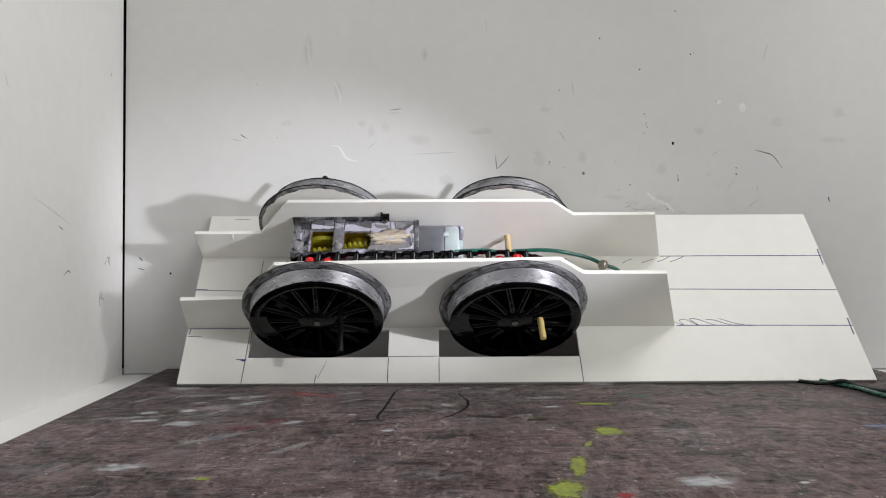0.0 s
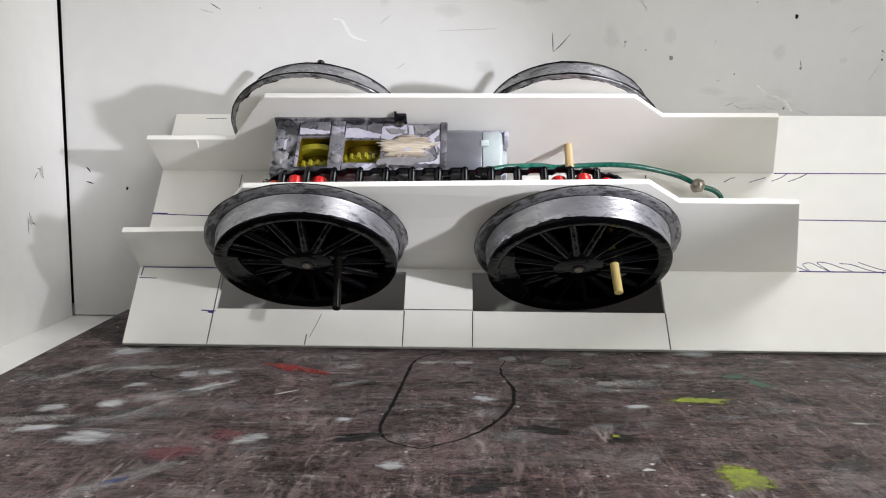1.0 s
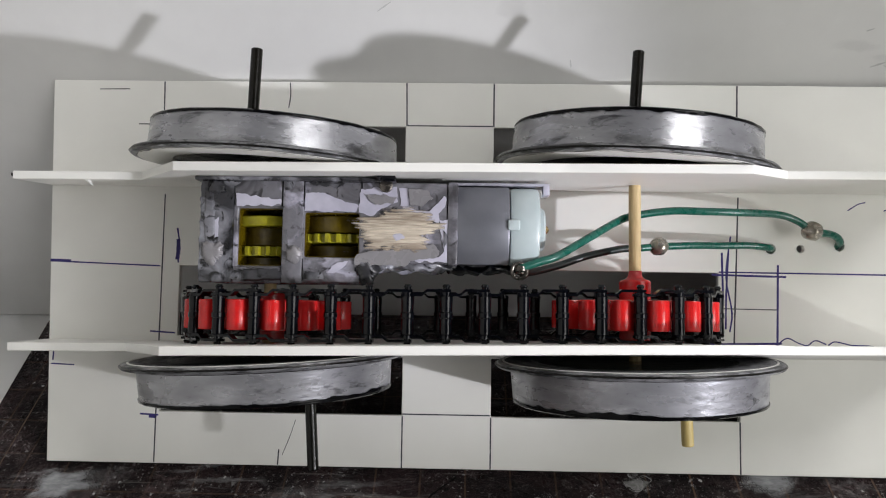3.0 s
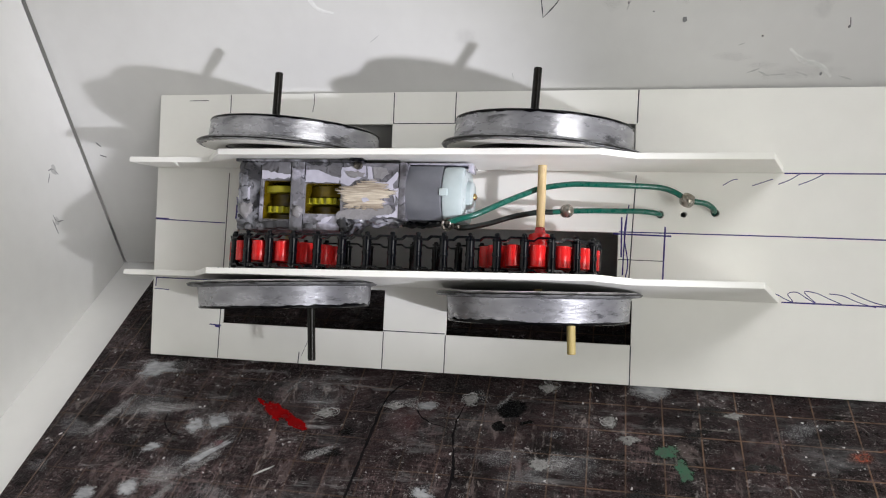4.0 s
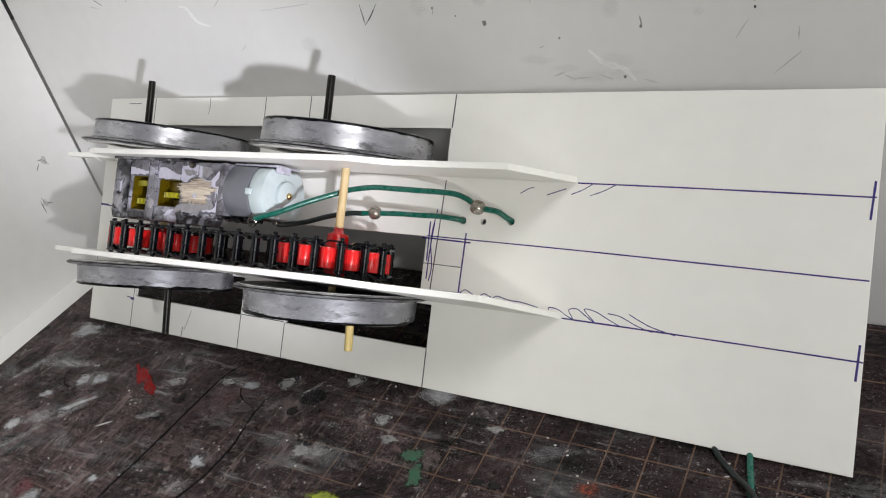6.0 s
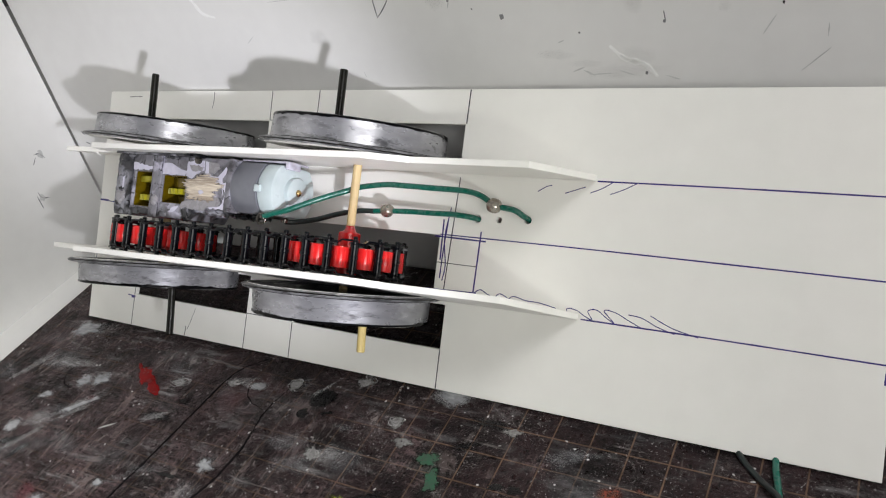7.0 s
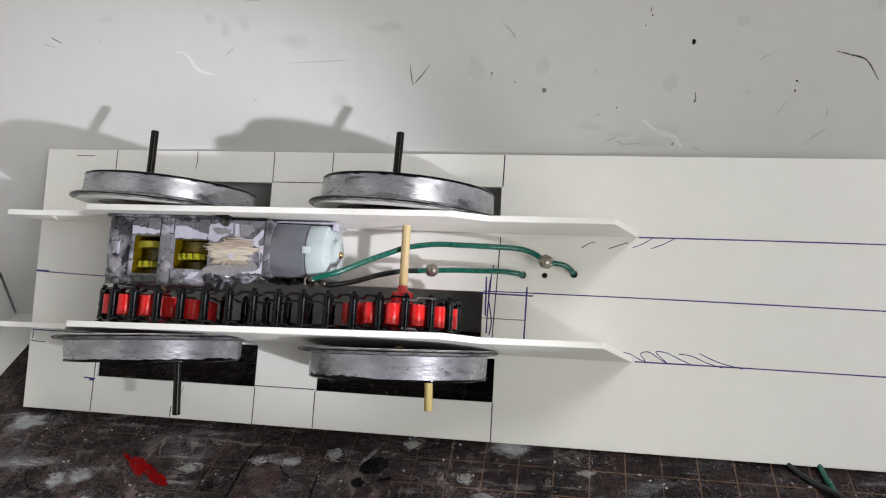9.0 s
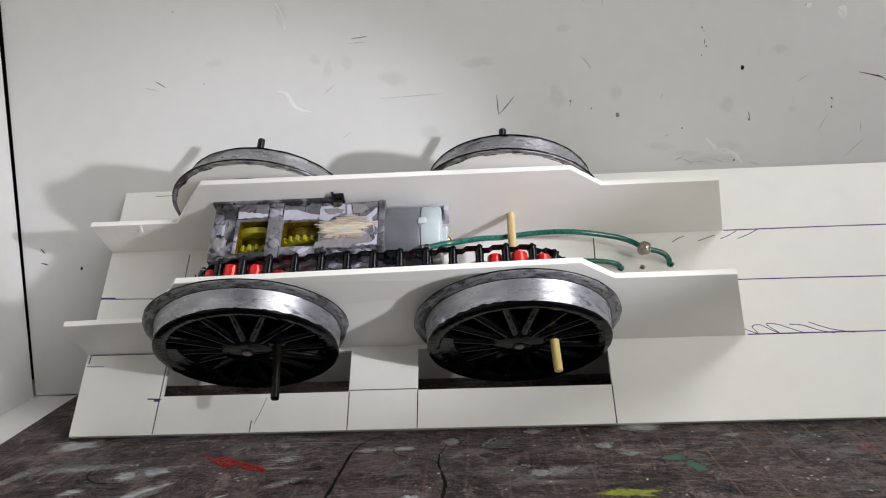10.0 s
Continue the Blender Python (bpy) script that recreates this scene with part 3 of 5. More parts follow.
LEAN, SWING = 2.0, 0.5
BACK = pose(-0.0420, 0.0543, -0.0026, -LEAN, 0, SWING)
bm = bmesh.new()
prism(bm, [(0.2, 0, 0.45), (640, 0, 0.45), (640, 0, 420), (-5.4, 0, 420)], (0, 6, 0), 0.15)
wall_back = tagged(part("wall_back", bm, WALL), "scuffed white painted back panel", "wall", kind="structure")
wall_back.matrix_world = BACK
bm = bmesh.new()
prism(bm, [(-8, -520, 0), (-8, -0.4, 0), (-8, 11.5, 420), (-8, -520, 420)], (8, 0, 0), 0.1)
wall_left = tagged(part("wall_left", bm, WALL), "scuffed white painted side panel", "wall", kind="structure")
wall_left.matrix_world = pose(-0.0424, 0.0543, -0.0026, 0, -0.7, 3.2)
# unseen black sheet added behind the gaps so the joints read as deep shade
bm = bmesh.new()
box(bm, -60, 30, 78, 84, -2.6, 420)
box(bm, 30, 640, 78, 84, -2.6, 4)
tagged(part("trim", bm, DARK_GAP), "added black sheet standing in for shade in the panel joints", "trim", kind="structure")


def on_back(x, z):
    """A point of the back panel's face, from the world's x and height in millimetres."""
    m = BACK.inverted() @ Vector((x * MM, 0, z * MM))
    k = Vector((0, 1, 0))
    d = BACK.inverted().to_3x3() @ k
    s = -m.y / d.y
    q = m + d * s
    return Vector((q.x / MM, q.y / MM - 0.02, q.z / MM))


# plain room around
bm = bmesh.new()
box(bm, -1500, 1700, -2300, 1400, -36, -16)
tagged(part("floor", bm, ROOM), "plain room floor", "floor", kind="structure")
for nm, dims in (("wall_north", (-1500, 1700, 1400, 1420, -16, 1600)), ("wall_south", (-1500, 1700, -2320, -2300, -16, 1600)),
                 ("wall_west", (-1520, -1500, -2300, 1400, -16, 1600)), ("wall_east", (1700, 1720, -2300, 1400, -16, 1600))):
    bm = bmesh.new()
    box(bm, *dims)
    tagged(part(nm, bm, ROOM), "plain room wall", "wall", kind="structure")
bm = bmesh.new()
box(bm, -1500, 1700, -2300, 1400, 1600, 1620)
tagged(part("ceiling", bm, ROOM), "plain room ceiling", "ceiling", kind="structure")

# ---- cutting mat ----
bm = bmesh.new()
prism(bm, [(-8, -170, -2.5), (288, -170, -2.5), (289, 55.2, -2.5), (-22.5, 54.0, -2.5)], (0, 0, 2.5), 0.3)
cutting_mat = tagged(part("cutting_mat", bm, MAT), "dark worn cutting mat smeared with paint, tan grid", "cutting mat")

# ---- locomotive chassis ----
SLOPE = 50.7
chassis = empty("locomotive_chassis", pose(0, 0, 0.00095, SLOPE), "unfinished white styrene model locomotive chassis leaning on the back panel", "model")


def circle(x, y, r, z=0.0, seg=20):
    return [(x + r * math.cos(2 * math.pi * i / seg), y + r * math.sin(2 * math.pi * i / seg), z) for i in range(seg)]


def rect(x0, x1, y0, y1, z=0.0):
    return [(x0, y0, z), (x1, y0, z), (x1, y1, z), (x0, y1, z)]


bm = bmesh.new()
prism(bm, [(0, 0, -1.5), (268.3, 0, -1.5), (267.5, 87.7, -1.5), (-3.0, 87.7, -1.5)], (0, 0, 1.5), 0.12,
      holes=[rect(25, 80, 11.6, 24.5, -1.5), rect(100, 155.3, 11.6, 24.5, -1.5), rect(24.5, 79.7, 65.5, 77.3, -1.5), rect(100, 155, 65.5, 77.3, -1.5),
             rect(28.5, 150.8, 28.6, 44.6, -1.5), circle(169.3, 50.3, 0.85, -1.5), circle(178.0, 51.0, 1.1, -1.5), circle(162.6, 50.2, 1.1, -1.5)], segments=1)
base_sheet = part("base_sheet", bm, STYRENE, chassis, "white styrene sheet with cut slots and pen lines")

# pen and pencil lines on the sheet: colour, width, points
def sheet_line(ink, width, pts):
    """A pen or pencil line drawn on the sheet."""
    bm = bmesh.new()
    line = spline([(x, y, 0.005) for x, y in pts], 8) if len(pts) > 2 else [Vector((*pts[0], 0.005)).lerp(Vector((*pts[1], 0.005)), i / 12) for i in range(13)]
    stroke(bm, line, width * 1.15, height=0.03, wobble=0.25)
    part("pen_line" if ink is INK else "pencil_line", bm, ink, base_sheet)


sheet_line(PENCIL, 0.30, [(155.3, 0.1), (155.3, 11.5)])
sheet_line(PENCIL, 0.30, [(154.2, 28.4), (155.5, 61.8)])
sheet_line(PENCIL, 0.35, [(155.4, 77.5), (155.6, 87.6)])
sheet_line(PENCIL, 0.28, [(80.2, 0.1), (80.2, 11.5)])
sheet_line(PENCIL, 0.28, [(100, 0.1), (100, 11.5)])
sheet_line(PENCIL, 0.28, [(80, 77.5), (79.8, 87.6)])
sheet_line(PENCIL, 0.28, [(100, 77.5), (100, 87.6)])
sheet_line(PENCIL, 0.25, [(80.2, 11.9), (99.8, 11.9)])
sheet_line(PENCIL, 0.25, [(80, 77.6), (99.8, 77.6)])
sheet_line(PENCIL, 0.28, [(24.4, 0.2), (24.4, 61.0)])
sheet_line(PENCIL, 0.30, [(23.4, 77.6), (23.2, 87.5)])
sheet_line(PENCIL, 0.22, [(52.4, 81.5), (52.8, 84.5), (52.6, 87.5)])
sheet_line(PENCIL, 0.28, [(52.4, 0.2), (52.6, 3.6)])
sheet_line(PENCIL, 0.14, [(53.4, 2.4), (55, 6.5), (56.2, 10.2)])
sheet_line(INK, 0.35, [(20.8, 10.9), (25.0, 10.7)])
sheet_line(INK, 0.60, [(22.8, 10.4), (24.6, 10.3)])
sheet_line(INK, 0.28, [(-1.6, 45.2), (24.0, 44.4)])
sheet_line(INK, 0.35, [(-1.6, 45.5), (3.2, 45.4)])
sheet_line(INK, 0.30, [(0.0, 25.5), (23.8, 25.4)])
sheet_line(INK, 0.25, [(-0.2, 21.8), (5.2, 21.6)])
sheet_line(INK, 0.30, [(0.2, 22.6), (0.3, 25.2)])
sheet_line(INK, 0.32, [(151.0, 44.8), (200, 44.6), (267.6, 43.9)])
sheet_line(INK, 0.34, [(196.3, 26.0), (230, 25.9), (268.0, 25.6)])
sheet_line(INK, 0.34, [(196.6, 62.8), (230, 62.9), (267.4, 62.8)])
sheet_line(INK, 0.45, [(266.6, 57.6), (266.9, 66.5)])
sheet_line(INK, 0.45, [(266.9, 21.2), (267.1, 29.4)])
sheet_line(INK, 0.40, [(149.4, 44.2), (166.0, 43.9)])
sheet_line(INK, 0.40, [(147.7, 28.6), (164.8, 29.0)])
sheet_line(INK, 0.40, [(164.2, 46.6), (163.8, 28.4)])
sheet_line(INK, 0.35, [(158.6, 28.0), (163.8, 28.3)])
sheet_line(PENCIL, 0.20, [(150.9, 36.6), (163.7, 36.5)])
sheet_line(INK, 0.42, [(151.7, 49.2), (151.9, 37.3)])
sheet_line(INK, 0.30, [(153.7, 52.9), (152.6, 44), (153.8, 35.9), (153.3, 31.4)])
sheet_line(INK, 0.34, [(153.2, 49.4), (152.6, 40), (152.4, 32)])
sheet_line(INK, 0.8, [(27.9, 50.6), (28.0, 48.0), (27.8, 45.9)])
sheet_line(INK, 0.34, [(27.6, 53.2), (28.2, 49.5), (27.7, 48.8), (28.1, 45.2)])
sheet_line(INK, 0.30, [(22.3, 29.5), (28.0, 29.2)])
sheet_line(INK, 0.22, [(180.0, 59.1), (182.4, 60.6), (184, 61.0)])
sheet_line(INK, 0.22, [(188.0, 59.1), (191, 60.2), (193.5, 61.1)])
sheet_line(INK, 0.22, [(195.0, 59.6), (198, 60.9), (200.8, 62.7)])
sheet_line(INK, 0.22, [(200.4, 59.5), (204, 61.0), (207.4, 62.9)])
sheet_line(PENCIL, 0.20, [(8, 85.6), (15, 85.7)])
sheet_line(PENCIL, 0.22, [(17.5, 77.4), (23.3, 77.4)])
sheet_line(INK, 0.24, [(163.8, 28.8), (166.0, 30.2), (168.4, 29.2), (170.4, 28.7), (172.2, 29.8), (174.6, 29.0)])
sheet_line(INK, 0.24, [(175.0, 28.8), (176.6, 29.6), (180.2, 28.9), (184, 28.8), (189, 28.0)])
sheet_line(INK, 0.22, [(192.4, 27.0), (192.3, 28.4), (194.9, 28.2), (197.2, 27.0), (199.3, 26.3), (198.0, 28.4), (200.3, 29.0), (203.0, 27.4), (205.3, 26.2), (202.3, 29.1), (205.3, 29.0), (209, 27.4), (212.1, 26.1)])
sheet_line(INK, 0.22, [(208.8, 28.9), (212.3, 28.5), (216.4, 26.8), (220.8, 25.6)])
sheet_line(INK, 0.22, [(214.4, 29.4), (217.5, 28), (220.8, 26.8), (226.5, 25.6)])


def side_frame(profile, foot, lean, twist, label):
    """A thin upright side plate that leans inwards; lean and twist are slopes."""
    bm = bmesh.new()
    outline = [(x, foot + z * (lean + twist * (x - 40) / 105), z) for x, z in profile]
    prism(bm, outline, (0, 1.7, 0), 0.12, segments=1)
    return part("side_frame", bm, STYRENE, chassis, label)


side_frame([(-1.0, 0.06), (0.3, 18.5), (25.2, 19.0), (39.5, 38.6), (145.0, 38.6), (154.5, 31.0), (186.2, 30.2), (195.6, 0.06)], 25.7, 0.021, 0.052, "white styrene side plate with raised middle")
back_frame = side_frame([(-2.0, 0.06), (-1.5, 17.0), (26.0, 17.0), (40.0, 37.0), (145.5, 36.4), (155.0, 27.9), (188.5, 27.8), (196.4, 0.06)], 62.8, -0.074, 0.018, "white styrene side plate with raised middle")
bm = bmesh.new()
lathe(bm, (14.0, 61.7, 16.2), (0.12, -0.5, -1.0), [(0, 0.55), (0.8, 0.4), (2.2, 0.15), (2.9, 0.0)], 8)
part("burr", bm, STYRENE, back_frame)


def wheel(x, y, z, out, yaw, tilt, wide, pin_angle, pin_radius, pin_end, pin_material, pin_r, turn, label):
    """A spoked driving wheel. out: -1 when the spokes face the front, 1 when they face the back; y: its inner face."""
    hub_empty = new("wheel")
    hub_empty.empty_display_size = 0.005
    hub_empty.parent = chassis
    hub_empty.matrix_basis = pose(x * MM, y * MM, z * MM, tilt, 0, yaw)
    hub_empty["label"] = label
    axis = Vector((0, out, 0))

    def turned(name, profile, mat, seg=72, label="", ring=False, rag=0.0):
        bm = bmesh.new()
        lathe(bm, (0, 0, 0), axis, profile, seg, close=not ring)
        if rag:
            for v in bm.verts:
                k = 1 + rag * noise.noise((v.co.x * 0.35 + x, v.co.z * 0.35, v.co.y))
                v.co.x *= k
                v.co.z *= k
        return part(name, bm, mat, hub_empty, label, 40)

    inner = 20.6 if out > 0 else 26.9
    turned("backing_disc", [(-0.1, inner), (-0.1, 27.2), (0.1, 27.4), (0.55, 27.4), (0.55, inner), (-0.1, inner)], STYRENE, label="white styrene inner ring", ring=True)
    turned("inner_plate", [(0.25, 0), (0.25, inner + 0.1), (0.6, inner + 0.1), (0.6, 0)], BLACK_GLOSS)
    turned("flange", [(0.2, 20), (0.0, 27.4), (0.15, 28.3), (0.8, 28.7), (1.15, 28.4), (1.35, 27.6), (1.5, 25.8), (1.5, 20), (0.2, 20)], GREY_EDGE, label="worn grey painted flange", ring=True, rag=0.006)
    turned("edge_line", [(0.35, 28.2), (0.40, 28.72), (0.62, 28.82), (0.8, 28.6), (0.8, 28.2), (0.35, 28.2)], BLACK_PIN, ring=True, rag=0.007)
    turned("tread", [(1.4, 22.6), (1.4, 25.9), (1.9, 25.6), (wide - 0.6, 25.2), (wide - 0.3, 25.05), (wide - 0.3, 22.6), (1.4, 22.6)], SILVER, label="brushed silver paint", ring=True, rag=0.004)
    turned("rim", [(wide - 1.8, 21.7), (wide - 0.62, 25.1), (wide - 0.45, 25.3), (wide - 0.1, 25.25), (wide + 0.1, 24.9), (wide + 0.1, 22.4), (wide - 0.3, 21.6), (wide - 1.8, 21.7)], BLACK_GLOSS, label="gloss black rim", ring=True, rag=0.010)
    turned("inner_ring", [(1.5, 22.5), (1.5, 22.0), (wide - 1, 22.0), (wide - 1, 22.5), (1.5, 22.5)], BLACK_GLOSS, ring=True)
    turned("dish", [(0.6, 0), (0.6, 22.2), (1.7, 22.2), (1.7, 0)], BLACK_GLOSS)
    turned("hub", [(1.6, 7.9), (wide - 1.2, 7.7), (wide - 0.5, 7.2), (wide - 0.2, 6.4), (wide, 2.0), (wide + 0.25, 1.8), (wide + 0.3, 0)], BLACK_GLOSS, 28)
    turned("axle_end", [(wide, 1.25), (wide + 0.42, 1.2), (wide + 0.5, 1.0), (wide + 0.4, 0.5), (wide + 0.4, 0)], DARK_WOOD, 18, "dark stained axle end")
    bm = bmesh.new()
    edge = []
    for i in range(241):
        a = 2 * math.pi * i / 240
        w = max(0.05, 0.9 * noise.noise((i % 240 * 0.035 + x, y, 0)) + 0.45 * noise.noise((i % 240 * 0.3, x + y, 0)) + 0.12)
        edge.append([bm.verts.new((r * math.cos(a), out * (wide - b), r * math.sin(a))) for r, b in ((25.33, 0.3), (25.36, 0.45), (25.34, 0.5 + w))])
    for p, q in zip(edge, edge[1:]):
        for i in range(2):
            bm.faces.new((p[i], p[i + 1], q[i + 1], q[i]))
    part("rim_paint", bm, BLACK_GLOSS, hub_empty, "ragged black paint on the tread's edge")
    turned("groove_line", [(1.42, 25.8), (1.42, 25.98), (1.62, 25.92), (1.62, 25.7)], BLACK_PIN, ring=True, rag=0.004)
    if out > 0:
        bm = bmesh.new()
        edge = []
        for i in range(121):
            a = radians(10 + 150 * i / 120)
            w = max(0.06, 0.9 * noise.noise((i * 0.11 + x, 0, 0)) + 0.35 * noise.noise((i * 0.5, x, 0)) + 0.25)
            edge.append([bm.verts.new((r * math.cos(a), -0.13, r * math.sin(a))) for r in (27.35, 27.35 - w)])
        for p, q in zip(edge, edge[1:]):
            bm.faces.new((p[0], p[1], q[1], q[0]))
        part("paint_bleed", bm, BLACK_PIN, hub_empty, "ragged black paint at the rim")
    n = 16
    mesh = None
    for i in range(n):
        if mesh is None:
            bm = bmesh.new()
            rows = []
            for r, w, d in ((4.6, 1.7, 1.5), (9, 1.45, 1.4), (16, 1.2, 1.1), (20.5, 1.2, 1.1), (21.6, 1.5, 1.1), (22.2, 2.0, 1.1)):
                c = wide - 1.1
                rows.append([bm.verts.new((r, out * (c + d * b), w * a)) for a, b in ((-1, -0.6), (-0.92, -0.1), (-0.7, 0.3), (-0.38, 0.53), (0, 0.6), (0.38, 0.53), (0.7, 0.3), (0.92, -0.1), (1, -0.6))])
            for p, q in zip(rows, rows[1:]):
                for k in range(9):
                    bm.faces.new((p[k], p[(k + 1) % 9], q[(k + 1) % 9], q[k]))
            bm.faces.new(rows[0])
            bm.faces.new(rows[-1])
            spoke = part("spoke", bm, BLACK_GLOSS, hub_empty, smooth=50)
            mesh = spoke.data
        else:
            spoke = new("spoke", mesh)
            spoke.parent = hub_empty
        spoke.matrix_basis = pose(0, 0, 0, 0, turn + 360 * i / n, 0)
    px, pz = pin_radius * math.cos(radians(pin_angle)), pin_radius * math.sin(radians(pin_angle))
    bm = bmesh.new()
    rod(bm, (px, out * 3.0, pz), (px * 1.03, out * pin_end, pz * 1.03), pin_r, 16)
    part("crank_pin", bm, pin_material, hub_empty, "black painted pin" if pin_material is BLACK_PIN else "yellow wooden pin", 40)
    bm = bmesh.new()
    lathe(bm, (px, 0, pz), axis, [(wide - 2.0, 2.6), (wide - 0.4, 2.4), (wide - 0.1, 1.9), (wide - 0.1, 0)], 20)
    part("crank_boss", bm, BLACK_GLOSS, hub_empty, smooth=40)
    arc = [radians(pin_angle + 180 - 34 + 68 * i / 16) for i in range(17)]
    loop = [(22.1 * math.cos(a), out * (wide - 2.2), 22.1 * math.sin(a)) for a in arc]
    chord = [(16.4 + 2.6 * abs(i - 8) / 8) for i in range(17)]
    loop += [(r * math.cos(a), out * (wide - 2.2), r * math.sin(a)) for a, r in zip(reversed(arc), chord)]
    bm = bmesh.new()
    prism(bm, loop, (0, out * 2.0, 0))
    part("counterweight", bm, BLACK_GLOSS, hub_empty, smooth=30)
    return hub_empty


SPOKED = "silver painted wheel with gloss black spokes"
wheel(53.0, 25.6, 14.3, -1, 3.0, 1.0, 7.7, 18, 9.6, 23.4, BLACK_PIN, 1.15, 4, SPOKED)
wheel(129.0, 25.8, 14.3, -1, 1.5, 1.3, 8.3, 14, 9.6, 17.2, YELLOW_WOOD, 1.2, 11, SPOKED)
wheel(53.3, 64.6, 14.6, 1, -3.0, 3.0, 7.6, 108, 9.4, 22.8, BLACK_PIN, 1.15, 0, SPOKED)
wheel(128.6, 65.0, 14.2, 1, -3.2, 3.4, 8.3, 104, 8.8, 22.8, BLACK_PIN, 1.15, 7, SPOKED)

# ---- axles and sprockets ----
AXLE_Z = 14.3
bm = bmesh.new()
rod(bm, (129.0, 24.5, AXLE_Z), (129.0, 66.0, AXLE_Z), 1.25, 18)
part("axle", bm, WOOD, chassis, "bamboo stick axle", 40)
bm = bmesh.new()
rod(bm, (53.0, 24.5, AXLE_Z), (53.2, 66.0, AXLE_Z), 1.25, 18)
part("axle", bm, WOOD, chassis, "bamboo stick axle", 40)

TEETH, PITCH_R = 14, 16.1


def chain_y(x):
    return 33.9 + 1.0 * (x - 53) / 76


def sprocket(x, start, hub_end):
    middle = chain_y(x)
    bm = bmesh.new()
    lathe(bm, (x, middle, AXLE_Z), (0, 1, 0), [(-3.0, 3.0), (-3.0, 13.4), (-2.6, 13.9), (2.6, 13.9), (3.0, 13.4), (3.0, 3.0)], 56)
    lathe(bm, (x, middle, AXLE_Z), (0, 1, 0), [(-5.2, 1.4), (-5.2, 3.0), (-5.0, 3.25), (hub_end - 0.3, 3.25), (hub_end, 2.95), (hub_end, 1.4)], 28)
    body = part("sprocket", bm, RED, chassis, "red plastic sprocket", 40)
    mesh = None
    for i in range(TEETH):
        if mesh is None:
            bm = bmesh.new()
            prism(bm, [(2.25 * math.cos(math.pi * k / 12), -2.9, 14.6 + 2.5 * math.sin(math.pi * k / 12)) for k in range(13)] + [(-2.25, -2.9, 13.0), (2.25, -2.9, 13.0)], (0, 5.8, 0))
            bevel(bm, [e for e in bm.edges if e.is_manifold and e.calc_face_angle(0) > 0.9], 0.25, 2)
            tooth = part("tooth", bm, RED, body, smooth=45)
            mesh = tooth.data
        else:
            tooth = new("tooth", mesh)
            tooth.parent = body
        tooth.matrix_basis = pose(x * MM, middle * MM, AXLE_Z * MM) @ pose(0, 0, 0, 0, start + 360 * i / TEETH, 0)
    return body


LEFT_X, RIGHT_X = 53.0, 129.0
LINKS = 35
RUN = 2 * (RIGHT_X - LEFT_X) + 2 * math.pi * PITCH_R
PITCH = RUN / LINKS
PHASE = 0.15


def chain_point(s):
    """Place and heading on the chain's loop, s millimetres from the top of the back sprocket."""
    s %= RUN
    top, arc = RIGHT_X - LEFT_X, math.pi * PITCH_R
    if s < top:
        return LEFT_X + s, AXLE_Z + PITCH_R, 0.0
    if s < top + arc:
        a = (s - top) / PITCH_R
        return RIGHT_X + PITCH_R * math.sin(a), AXLE_Z + PITCH_R * math.cos(a), a
    if s < 2 * top + arc:
        return RIGHT_X - (s - top - arc), AXLE_Z - PITCH_R, math.pi
    a = (s - 2 * top - arc) / PITCH_R
    return LEFT_X - PITCH_R * math.sin(a), AXLE_Z - PITCH_R * math.cos(a), math.pi + a


sprocket(LEFT_X, 0.5 * 360 / TEETH + math.degrees(PHASE * PITCH / PITCH_R), 4.4)
sprocket(RIGHT_X, math.degrees((PITCH * (PHASE + 0.5) - ((RIGHT_X - LEFT_X) % PITCH)) / PITCH_R), 7.2)
chain = new("drive_chain")
chain.empty_display_size = 0.005
chain.parent = chassis
chain["label"] = "black plastic ladder chain"


def link_mesh():
    """One ladder link: a barrel across, two stepped side bars, snap pins."""
    bm = bmesh.new()
    lathe(bm, (0, 0, 0), (0, 1, 0), [(-3.8, 0.95), (-3.5, 1.25), (-0.6, 1.14), (-0.42, 1.3), (0.42, 1.3), (0.6, 1.14), (3.5, 1.25), (3.8, 0.95)], 16)
    for s in (-1, 1):
        bar = [(-1.2, 3.6, 4.1), (2.6, 3.6, 4.1), (3.6, 4.45, 4.95), (PITCH + 0.9, 4.45, 4.95)]
        rows = []
        for x, y0, y1 in bar:
            rows.append([bm.verts.new((x, s * y, z)) for y, z in ((y0, -1.0), (y1, -1.0), (y1, 1.0), (y0, 1.0))])
        for p, q in zip(rows, rows[1:]):
            for k in range(4):
                bm.faces.new((p[k], p[(k + 1) % 4], q[(k + 1) % 4], q[k]))
        bm.faces.new(rows[0])
        bm.faces.new(rows[-1])
        lathe(bm, (0, 0, 0), (0, s, 0), [(3.7, 1.15), (4.3, 1.15), (4.35, 0.6), (5.2, 0.6), (5.35, 0.8), (5.8, 0.5)], 10)
    return part("chain_link", bm, BLACK_PLASTIC, chain, smooth=40)


first = link_mesh()
for i in range(LINKS):
    x0, z0, _ = chain_point((i + PHASE) * PITCH)
    x1, z1, _ = chain_point((i + 1 + PHASE) * PITCH)
    link = first if i == 0 else new("chain_link", first.data)
    link.parent = chain
    link.matrix_basis = pose(x0 * MM, chain_y(x0) * MM, z0 * MM, 0, math.degrees(math.atan2(z0 - z1, x1 - x0)), 0)

